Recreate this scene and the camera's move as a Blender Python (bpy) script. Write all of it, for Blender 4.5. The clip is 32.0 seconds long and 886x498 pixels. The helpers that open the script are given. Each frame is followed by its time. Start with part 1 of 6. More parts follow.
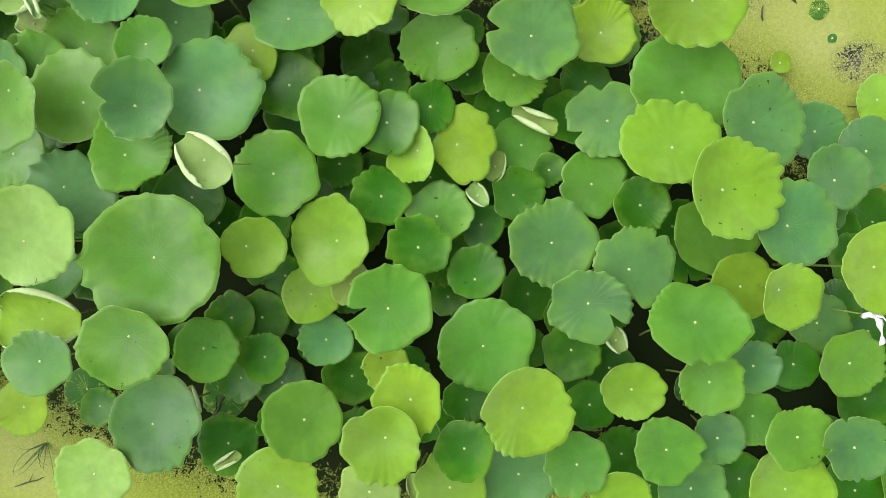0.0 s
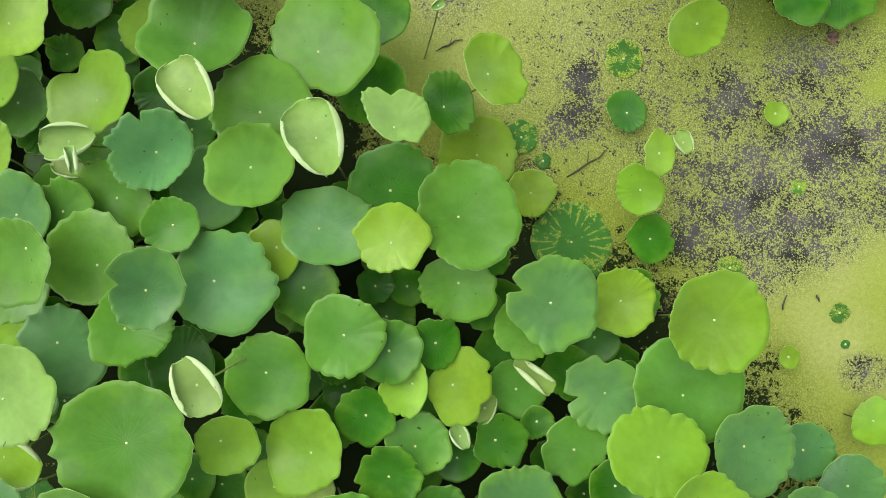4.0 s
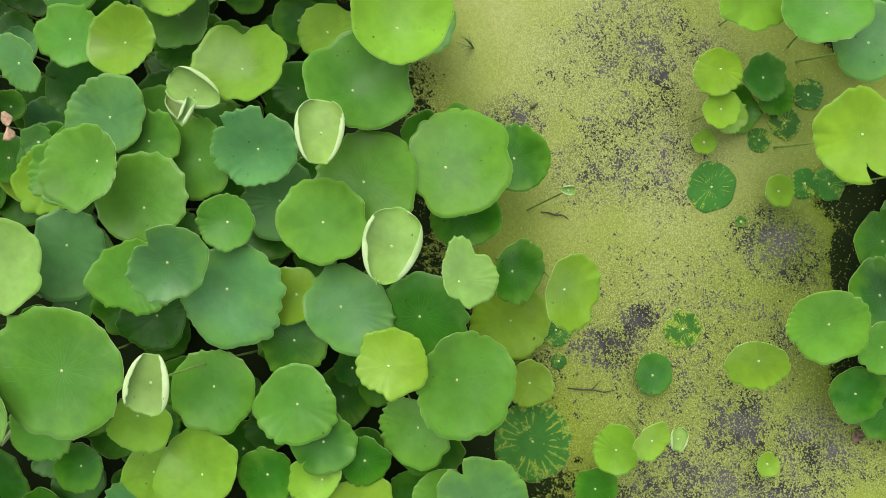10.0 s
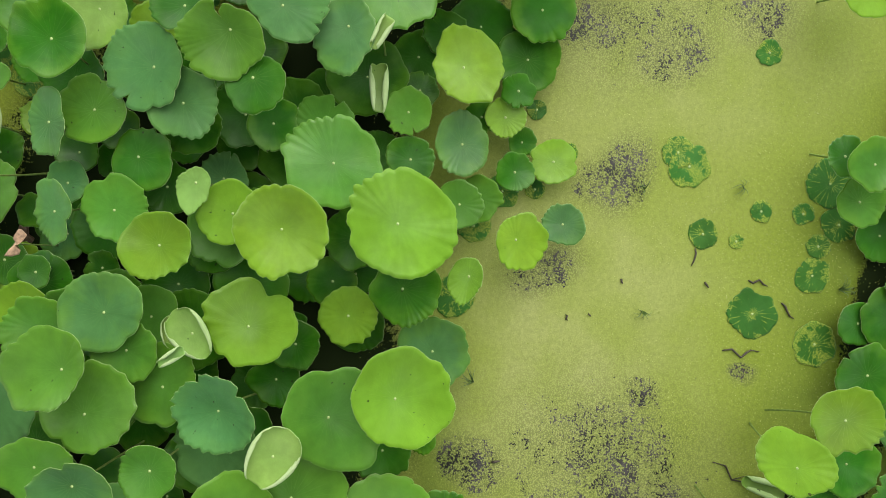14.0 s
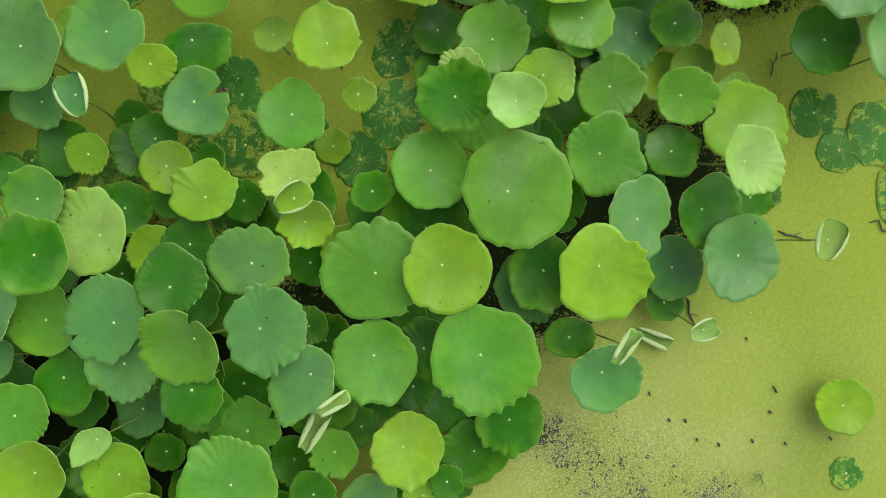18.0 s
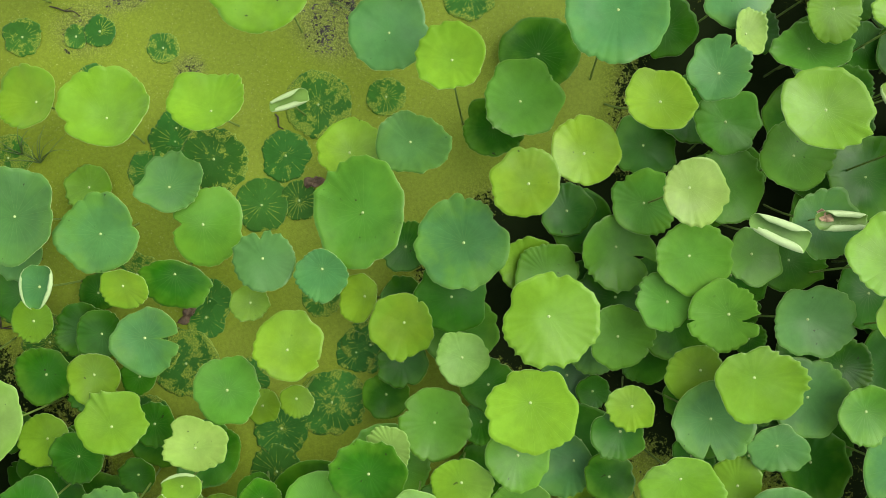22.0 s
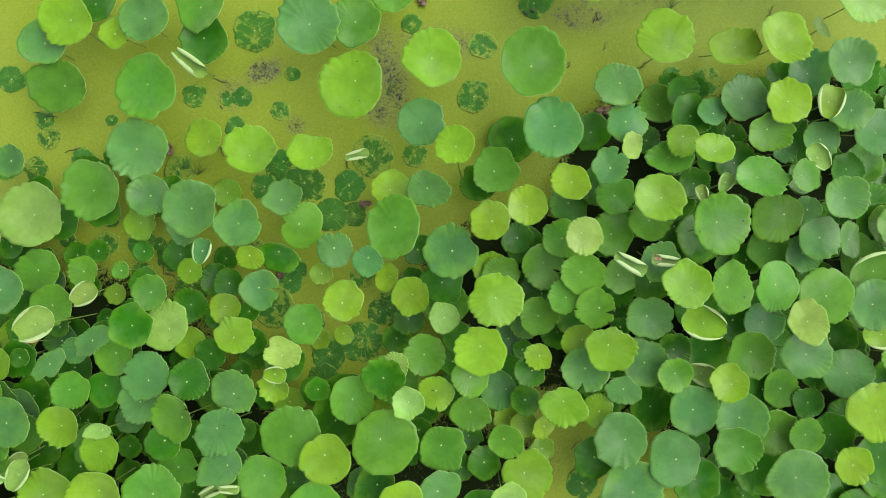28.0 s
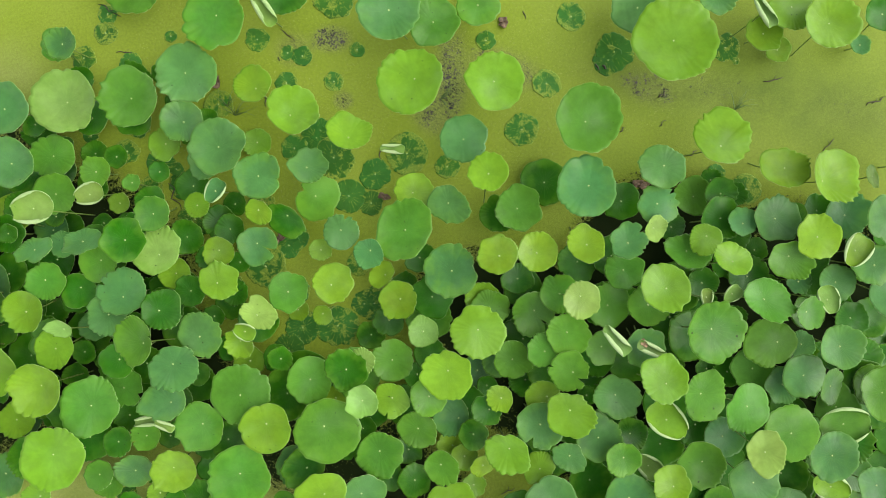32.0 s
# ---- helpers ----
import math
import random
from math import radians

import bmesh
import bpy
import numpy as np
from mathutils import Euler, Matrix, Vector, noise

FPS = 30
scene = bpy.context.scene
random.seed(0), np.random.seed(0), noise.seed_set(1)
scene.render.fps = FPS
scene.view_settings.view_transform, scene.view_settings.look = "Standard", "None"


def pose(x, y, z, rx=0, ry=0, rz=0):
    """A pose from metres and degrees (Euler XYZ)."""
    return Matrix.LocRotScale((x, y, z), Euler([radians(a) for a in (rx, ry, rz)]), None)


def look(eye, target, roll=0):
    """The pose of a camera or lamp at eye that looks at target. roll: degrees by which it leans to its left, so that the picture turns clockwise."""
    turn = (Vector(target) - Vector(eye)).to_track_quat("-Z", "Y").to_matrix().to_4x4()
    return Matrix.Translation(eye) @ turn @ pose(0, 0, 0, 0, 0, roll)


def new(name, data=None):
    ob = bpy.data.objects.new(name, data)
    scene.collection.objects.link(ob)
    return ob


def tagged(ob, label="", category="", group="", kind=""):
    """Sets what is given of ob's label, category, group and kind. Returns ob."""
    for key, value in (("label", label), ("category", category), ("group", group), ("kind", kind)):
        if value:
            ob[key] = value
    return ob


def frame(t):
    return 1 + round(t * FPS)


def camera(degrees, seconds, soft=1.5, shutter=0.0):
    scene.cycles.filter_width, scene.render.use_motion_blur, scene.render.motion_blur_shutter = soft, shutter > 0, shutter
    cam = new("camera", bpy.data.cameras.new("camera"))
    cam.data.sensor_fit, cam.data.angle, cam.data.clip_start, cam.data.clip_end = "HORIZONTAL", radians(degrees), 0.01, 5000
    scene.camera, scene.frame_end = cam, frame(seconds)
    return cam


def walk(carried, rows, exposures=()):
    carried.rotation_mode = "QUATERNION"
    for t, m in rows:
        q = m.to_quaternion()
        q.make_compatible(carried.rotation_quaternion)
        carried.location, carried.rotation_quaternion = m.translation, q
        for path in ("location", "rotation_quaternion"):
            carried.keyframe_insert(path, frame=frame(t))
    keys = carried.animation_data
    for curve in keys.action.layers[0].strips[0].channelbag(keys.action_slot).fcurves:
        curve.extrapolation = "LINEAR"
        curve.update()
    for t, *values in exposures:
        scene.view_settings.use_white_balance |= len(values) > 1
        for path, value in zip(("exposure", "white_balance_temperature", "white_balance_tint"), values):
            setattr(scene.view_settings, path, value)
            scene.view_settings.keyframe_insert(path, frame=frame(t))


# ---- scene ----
cam = camera(70.0, 32.0, soft=0.8)
PATH = [
    (0.0, 0.0117, -0.0046, 3.2919, -0.035, 0.210, 0.406),
    (0.5, -0.0032, 0.0829, 3.2923, -0.251, -0.002, 2.138),
    (1.0, -0.0079, 0.1769, 3.2923, -0.059, 0.075, 3.886),
    (1.5, -0.0093, 0.2821, 3.2826, 0.100, 0.165, 5.572),
    (2.0, -0.0422, 0.4317, 3.2833, -0.120, -0.040, 7.303),
    (2.5, -0.0535, 0.5749, 3.2829, 0.005, 0.061, 8.953),
    (3.0, -0.0719, 0.7290, 3.2823, -0.032, 0.117, 10.604),
    (3.5, -0.0954, 0.8863, 3.2844, -0.016, 0.088, 12.510),
    (4.0, -0.1353, 1.0362, 3.2861, 0.157, -0.047, 14.777),
    (4.5, -0.1754, 1.1915, 3.2884, 0.064, -0.115, 17.695),
    (6.5, -0.2808, 1.2682, 3.3118, -0.745, -0.350, 33.344),
    (7.0, -0.2875, 1.2725, 3.3173, -0.960, -0.204, 37.377),
    (7.5, -0.3001, 1.2570, 3.3240, -0.864, -0.353, 41.028),
    (8.0, -0.3219, 1.2689, 3.3292, -0.794, -0.296, 42.505),
    (8.5, -0.3726, 1.3009, 3.3334, -0.776, -0.367, 42.732),
    (9.0, -0.4402, 1.3488, 3.3337, -0.621, -0.402, 44.486),
    (9.5, -0.5349, 1.4270, 3.3349, -0.753, -0.353, 48.055),
    (10.0, -0.6416, 1.5143, 3.3325, -0.757, -0.368, 51.979),
    (10.5, -0.7706, 1.6041, 3.3270, -0.647, -0.369, 55.888),
    (11.0, -0.8995, 1.6720, 3.3238, -0.153, -0.589, 59.717),
    (11.5, -1.0749, 1.7776, 3.3087, -0.455, -0.403, 63.593),
    (12.0, -1.2659, 1.8573, 3.3084, -0.724, -0.713, 67.406),
    (12.5, -1.4476, 1.9460, 3.3067, -0.606, -0.685, 71.291),
    (13.0, -1.6601, 2.0193, 3.3061, -0.823, -0.893, 75.183),
    (13.5, -1.8777, 2.0965, 3.3051, -0.938, -0.944, 79.158),
    (14.0, -2.0830, 2.1578, 3.3017, -0.817, -0.944, 82.966),
    (14.5, -2.3174, 2.2100, 3.2945, -1.211, -0.847, 86.899),
    (16.5, -3.1832, 2.3132, 3.2190, -0.728, 0.317, 101.413),
    (17.0, -3.3936, 2.3074, 3.2094, -0.550, 0.375, 105.045),
    (17.5, -3.6023, 2.2805, 3.2061, -0.418, 0.349, 108.554),
    (18.0, -3.7912, 2.2436, 3.2156, -0.147, 0.309, 112.037),
    (18.5, -3.9949, 2.1993, 3.2322, -0.011, 0.188, 115.554),
    (19.0, -4.1907, 2.1358, 3.2443, 0.029, 0.161, 119.026),
    (19.5, -4.3617, 2.0553, 3.2484, 0.310, 0.135, 122.508),
    (20.0, -4.5320, 1.9704, 3.2488, 0.616, 0.098, 125.890),
    (20.5, -4.7043, 1.8715, 3.2490, 0.861, 0.066, 129.309),
    (21.0, -4.8814, 1.7779, 3.2489, 0.883, -0.022, 132.650),
    (21.5, -5.0505, 1.6855, 3.2510, 1.255, -0.196, 135.798),
    (22.0, -5.2006, 1.5740, 3.2515, 1.370, -0.243, 138.755),
    (22.5, -5.2685, 1.4852, 3.2599, 1.604, -0.271, 139.270),
    (23.0, -5.2685, 1.4239, 3.2672, 1.505, -0.246, 139.241),
    (23.5, -5.2500, 1.4103, 3.5386, 1.318, -0.212, 139.206),
    (24.0, -5.2403, 1.4358, 3.9220, 1.484, -0.106, 139.229),
    (24.5, -5.2304, 1.4815, 4.2998, 1.574, 0.009, 139.235),
    (25.0, -5.2280, 1.5397, 4.6601, 1.658, 0.137, 139.238),
    (25.5, -5.2238, 1.5997, 4.9967, 1.776, 0.307, 139.265),
    (27.5, -5.2164, 1.6709, 5.2129, 1.820, 0.428, 142.578),
    (28.0, -5.2294, 1.6561, 5.2140, 1.791, 0.324, 144.717),
    (28.5, -5.2442, 1.6391, 5.2183, 1.766, 0.226, 146.781),
    (29.0, -5.2578, 1.6174, 5.2238, 1.681, 0.241, 148.920),
    (29.5, -5.2544, 1.6045, 5.2227, 1.703, 0.178, 151.055),
    (30.0, -5.2554, 1.5892, 5.2259, 1.640, 0.151, 153.227),
    (30.5, -5.2527, 1.5742, 5.2239, 1.772, 0.048, 155.363),
    (31.0, -5.2541, 1.5517, 5.2192, 1.746, -0.036, 157.554),
    (31.5, -5.2578, 1.5322, 5.2205, 1.720, -0.181, 160.210),
    (32.0, -5.2606, 1.5136, 5.2233, 1.586, -0.315, 163.305),
]
EXPOSURE = [(0.0, 1.72, 6500, 15), (4, 1.62, 6500, 12), (8, 1.62, 6500, 10), (11, 1.50, 6500, 10), (14, 1.30, 6600, 8), (17, 1.34, 6700, 4), (20, 1.53, 6750, 2), (26, 1.54, 6700, 3), (32, 1.50, 6700, 3)]
walk(cam, [(t, pose(*p)) for t, *p in PATH], EXPOSURE)

# ---------------------------------------------------------------- light
world = bpy.data.worlds.new("overcast_sky")
scene.world = world
world.use_nodes = True
wn, wl = world.node_tree.nodes, world.node_tree.links
sky = wn.new("ShaderNodeTexSky")
sky.sky_type = "NISHITA"
sky.sun_disc = False
sky.sun_elevation = radians(50)
sky.sun_rotation = radians(-70)
sky.air_density, sky.dust_density, sky.ozone_density = 1.0, 1.2, 1.0
grey = wn.new("ShaderNodeHueSaturation")
grey.inputs["Saturation"].default_value = 0.25
wl.new(sky.outputs[0], grey.inputs["Color"])
wl.new(grey.outputs[0], wn["Background"].inputs[0])
wn["Background"].inputs[1].default_value = 0.118
sun = new("sun", bpy.data.lights.new("sun", "SUN"))
sun.data.energy, sun.data.angle, sun.data.color = 1.2, radians(75), (1.0, 0.97, 0.86)
sun.matrix_world = look((0, 0, 0), (-math.sin(radians(-70)) * math.cos(radians(50)), -math.cos(radians(-70)) * math.cos(radians(50)), -math.sin(radians(50))))


# ---------------------------------------------------------------- materials
def material(name):
    m = bpy.data.materials.new(name)
    m.use_nodes = True
    n, l = m.node_tree.nodes, m.node_tree.links
    return m, n, l, n["Principled BSDF"]


class Web:
    """Short ways to add shader nodes."""

    def __init__(self, n, l):
        self.n, self.l = n, l

    def put(self, socket, value):
        if isinstance(value, (int, float)):
            socket.default_value = value
        elif isinstance(value, tuple):
            socket.default_value = value if len(value) == len(socket.default_value) else (*value, 1)
        else:
            self.l.new(value, socket)

    def math(self, op, a, b=0.0, c=None):
        k = self.n.new("ShaderNodeMath")
        k.operation = op
        self.put(k.inputs[0], a), self.put(k.inputs[1], b)
        if c is not None:
            self.put(k.inputs[2], c)
        return k.outputs[0]

    def ramp(self, v, lo, hi, a=0.0, b=1.0):
        k = self.n.new("ShaderNodeMapRange")
        k.interpolation_type = "SMOOTHSTEP"
        for i, x in enumerate((v, lo, hi, a, b)):
            self.put(k.inputs[i], x)
        return k.outputs[0]

    def mix(self, f, a, b):
        k = self.n.new("ShaderNodeMix")
        k.data_type = "RGBA"
        self.put(k.inputs[0], f), self.put(k.inputs[6], a), self.put(k.inputs[7], b)
        return k.outputs[2]

    def noise(self, v, scale, detail=3.0, rough=0.55):
        k = self.n.new("ShaderNodeTexNoise")
        self.put(k.inputs["Vector"], v), self.put(k.inputs["Scale"], scale)
        self.put(k.inputs["Detail"], detail), self.put(k.inputs["Roughness"], rough)
        return k.outputs[0]

    def bump(self, h, strength, distance):
        k = self.n.new("ShaderNodeBump")
        self.put(k.inputs["Height"], h), self.put(k.inputs["Strength"], strength), self.put(k.inputs["Distance"], distance)
        return k.outputs[0]

    def scale(self, colour, f):
        k = self.n.new("ShaderNodeVectorMath")
        k.operation = "SCALE"
        self.put(k.inputs[0], colour), self.put(k.inputs["Scale"], f)
        return k.outputs[0]


def leaf_material(name, under=False, floating=False, streaked=False):
    m, n, l, p = material(name)
    w = Web(n, l)
    info = n.new("ShaderNodeObjectInfo")
    co = n.new("ShaderNodeTexCoord").outputs["Object"]
    shift = n.new("ShaderNodeVectorMath")
    shift.operation = "MULTIPLY_ADD"
    w.put(shift.inputs[0], info.outputs["Random"])
    shift.inputs[1].default_value, shift.inputs[2].default_value = (37, 53, 29), (0, 0, 0)
    add = n.new("ShaderNodeVectorMath")
    w.put(add.inputs[0], co), w.put(add.inputs[1], shift.outputs[0])
    at = add.outputs[0]
    xyz = n.new("ShaderNodeSeparateXYZ")
    w.put(xyz.inputs[0], co)
    x, y = xyz.outputs[0], xyz.outputs[1]
    far = w.math("SQRT", w.math("ADD", w.math("MULTIPLY", x, x), w.math("MULTIPLY", y, y)))
    wob = w.math("MULTIPLY_ADD", w.noise(at, 9.0, 2.0), 0.22, -0.11)
    turn = w.math("ADD", w.math("ARCTAN2", y, x), w.math("MULTIPLY", wob, w.math("MULTIPLY", far, 5.0)))
    share = w.math("MULTIPLY_ADD", turn, 21 / (2 * math.pi), w.math("MULTIPLY", info.outputs["Random"], 7.0))
    off = w.math("ABSOLUTE", w.math("SUBTRACT", w.math("FRACT", share), 0.5))
    gap = w.math("MULTIPLY", w.math("MULTIPLY", off, far), 0.3)
    vein = w.ramp(gap, 0.0002, 0.0009, 1.0, 0.0)
    share2 = w.math("MULTIPLY_ADD", turn, 42 / (2 * math.pi), w.math("MULTIPLY", info.outputs["Random"], 14.0))
    off2 = w.math("ABSOLUTE", w.math("SUBTRACT", w.math("FRACT", w.math("ADD", share2, 0.5)), 0.5))
    fork = w.math("MULTIPLY", w.ramp(w.math("MULTIPLY", w.math("MULTIPLY", off2, far), 0.15), 0.0003, 0.0014, 1.0, 0.0), w.ramp(far, 0.06, 0.12))
    own = w.math("FRACT", w.math("MULTIPLY", info.outputs["Random"], 17.3))
    other = w.math("FRACT", w.math("MULTIPLY", info.outputs["Random"], 41.7))
    veins = w.math("MULTIPLY", w.math("MINIMUM", w.math("MULTIPLY_ADD", fork, 0.5, vein), 1.0), w.math("MULTIPLY", w.math("MULTIPLY_ADD", own, 0.85, 0.15), w.ramp(w.noise(at, 7.0, 2.0), 0.3, 0.6, 0.35, 1.0)))
    base = info.outputs["Color"]
    cloud = w.math("MULTIPLY", w.ramp(w.noise(at, 6.0, 3.0), 0.3, 0.7, 0.88, 1.12), w.ramp(w.noise(at, 26.0, 4.0, 0.6), 0.3, 0.7, 0.95, 1.05))
    grain = w.ramp(w.noise(at, 190.0, 3.0, 0.7), 0.25, 0.75, 0.96, 1.04)
    ray = n.new("ShaderNodeCombineXYZ")
    w.put(ray.inputs[0], w.math("MULTIPLY", w.math("COSINE", turn), 1.7)), w.put(ray.inputs[1], w.math("MULTIPLY", w.math("SINE", turn), 1.7))
    w.put(ray.inputs[2], w.math("MULTIPLY_ADD", info.outputs["Random"], 61.0, w.math("MULTIPLY", far, 4.0)))
    pleat = w.noise(ray.outputs[0], 1.5, 3.0, 0.6)
    colour = w.scale(base, w.math("MULTIPLY", w.math("MULTIPLY", cloud, grain), w.ramp(pleat, 0.3, 0.7, 0.975, 1.025)))
    # pale patches: waxy bloom, with soft sky sheen mixed into the colour as well
    wax_sheen = w.ramp(w.noise(at, 4.0, 3.0, 0.55), 0.40, 0.75, 0.02, 0.30)
    colour = w.mix(wax_sheen, colour, w.mix(0.22, w.scale(base, 1.6), (0.095, 0.220, 0.085, 1)))
    if under:
        colour = w.mix(0.80, colour, (0.46, 0.56, 0.30, 1))
    rim = n.new("ShaderNodeAttribute")
    rim.attribute_name = "reach"
    reach = rim.outputs["Fac"]
    colour = w.mix(w.math("MULTIPLY", w.ramp(reach, 0.05, 0.75, 1.0, 0.0), 0.14), colour, (0.036, 0.125, 0.026, 1))
    margin = w.ramp(w.math("ADD", reach, w.math("MULTIPLY_ADD", w.noise(at, 8.0, 3.0), 1.6, -0.8)), 0.45, 1.15)
    if not floating:
        colour = w.mix(w.math("MULTIPLY", margin, w.math("MULTIPLY_ADD", info.outputs["Random"], 0.4, 0.12)), colour, (0.105, 0.235, 0.014, 1))
    colour = w.mix(w.ramp(reach, 0.97, 1.0, 0.0, 0.20), colour, (0.19, 0.31, 0.06, 1))
    colour = w.mix(w.math("MULTIPLY", veins, w.ramp(reach, 0.08, 0.75, 0.10 if floating else 0.30, 0.04 if floating else 0.04)), colour, (0.20, 0.31, 0.07, 1))
    if floating:
        spots = n.new("ShaderNodeTexVoronoi")
        w.put(spots.inputs["Vector"], at), w.put(spots.inputs["Scale"], 210.0)
        drift = w.ramp(w.math("ADD", w.noise(at, 16.0, 4.0, 0.7), w.math("MULTIPLY_ADD", other, 0.16, w.ramp(reach, 0.6, 1.0, -0.04, 0.05))), 0.600, 0.645)
        along = w.math("MULTIPLY", w.ramp(gap, 0.0006, 0.003, 1.0, 0.0), w.ramp(w.math("ADD", w.noise(at, 17.0, 3.0), w.math("MULTIPLY", w.noise(at, 3.0, 1.0), 0.3)), 0.66, 0.74))
        if streaked:
            along = w.math("MULTIPLY", w.ramp(w.math("ADD", off, w.math("MULTIPLY_ADD", w.noise(at, 40.0, 3.0), 0.3, -0.15)), 0.09, 0.15, 1.0, 0.0), w.math("MULTIPLY", w.ramp(reach, 0.38, 0.5), w.ramp(w.noise(at, 12.0, 2.0), 0.42, 0.50)))
        weed = w.math("MULTIPLY", w.math("MAXIMUM", drift, along), w.ramp(spots.outputs["Distance"], 0.35, 0.6, 1.0, 0.2))
        colour = w.mix(weed, colour, (0.24, 0.29, 0.04, 1))
    else:
        flecks = w.math("MULTIPLY", w.ramp(w.noise(at, 34.0, 2.0, 0.6), 0.725, 0.74), w.ramp(other, 0.50, 0.60))
        colour = w.mix(w.math("MULTIPLY", flecks, 0.85), colour, (0.020, 0.026, 0.008, 1))
    w.put(p.inputs["Base Color"], colour)
    w.put(p.inputs["Roughness"], w.ramp(w.noise(at, 20.0), 0.3, 0.7, 0.30, 0.46))
    gloss = w.ramp(w.noise(at, 3.2, 2.0, 0.5), 0.42, 0.72, 0.06, 0.10 if floating else 0.38)
    w.put(p.inputs["Specular IOR Level"], gloss)
    p.inputs["Sheen Weight"].default_value = 0.03
    p.inputs["Sheen Roughness"].default_value = 0.5
    high = w.math("ADD", w.math("MULTIPLY", veins, 0.35), w.math("ADD", w.math("MULTIPLY", w.noise(at, 60.0, 3.0, 0.6), 0.25), w.math("MULTIPLY", w.noise(at, 11.0, 2.0), 2.4)))
    high = w.math("ADD", high, w.math("MULTIPLY", w.math("MULTIPLY", pleat, w.math("MULTIPLY", w.math("MULTIPLY", reach, reach), 0.75)), w.math("MULTIPLY", far, 3.0 if not floating else 1.0)))
    w.put(p.inputs["Normal"], w.bump(high, 0.45, 0.004))
    thin = n.new("ShaderNodeBsdfTranslucent")
    w.put(thin.inputs[0], w.scale(colour, 1.8))
    both = n.new("ShaderNodeMixShader")
    both.inputs[0].default_value = 0.0 if floating else 0.13
    l.new(p.outputs[0], both.inputs[1]), l.new(thin.outputs[0], both.inputs[2])
    l.new(both.outputs[0], n["Material Output"].inputs[0])
    return m


LEAF_TOP = leaf_material("lotus_leaf_face")
LEAF_UNDER = leaf_material("lotus_leaf_underside", under=True)
LEAF_AFLOAT = leaf_material("floating_leaf_face", floating=True)
LEAF_STREAKED = leaf_material("streaked_leaf_face", floating=True, streaked=True)


def plain(name, colour, rough, scale, spread):
    m, n, l, p = material(name)
    w = Web(n, l)
    co = n.new("ShaderNodeTexCoord").outputs["Object"]
    tone = w.ramp(w.noise(co, scale, 4.0), 0.3, 0.7, 1 - spread, 1 + spread)
    w.put(p.inputs["Base Color"], w.scale((*colour,), tone))
    p.inputs["Roughness"].default_value = rough
    w.put(p.inputs["Normal"], w.bump(w.noise(co, scale * 3, 3.0), 0.4, 0.002))
    return m


STALK = plain("leaf_stalk", (0.13, 0.20, 0.035), 0.55, 60, 0.25)
NAVEL = plain("leaf_navel", (0.31, 0.41, 0.14), 0.5, 200, 0.15)
TWIG = plain("wet_twig", (0.035, 0.026, 0.014), 0.6, 80, 0.4)
PINK = plain("dried_leaf", (0.42, 0.27, 0.17), 0.7, 60, 0.35)
DRY = plain("withered_leaf", (0.10, 0.062, 0.035), 0.7, 40, 0.4)
GRASS = plain("pond_grass", (0.06, 0.11, 0.02), 0.5, 50, 0.3)
PAPER = plain("white_scrap", (0.75, 0.75, 0.72), 0.6, 40, 0.1)


def frond_material():
    m, n, l, p = material("duckweed_frond")
    w = Web(n, l)
    island = n.new("ShaderNodeNewGeometry").outputs["Random Per Island"]
    co = n.new("ShaderNodeTexCoord").outputs["Object"]
    colour = w.mix(island, (0.16, 0.21, 0.016, 1), (0.27, 0.31, 0.070, 1))
    w.put(p.inputs["Base Color"], w.scale(colour, w.ramp(w.noise(co, 2.0, 3.0), 0.3, 0.7, 0.85, 1.1)))
    p.inputs["Roughness"].default_value = 0.5
    return m


FROND = frond_material()


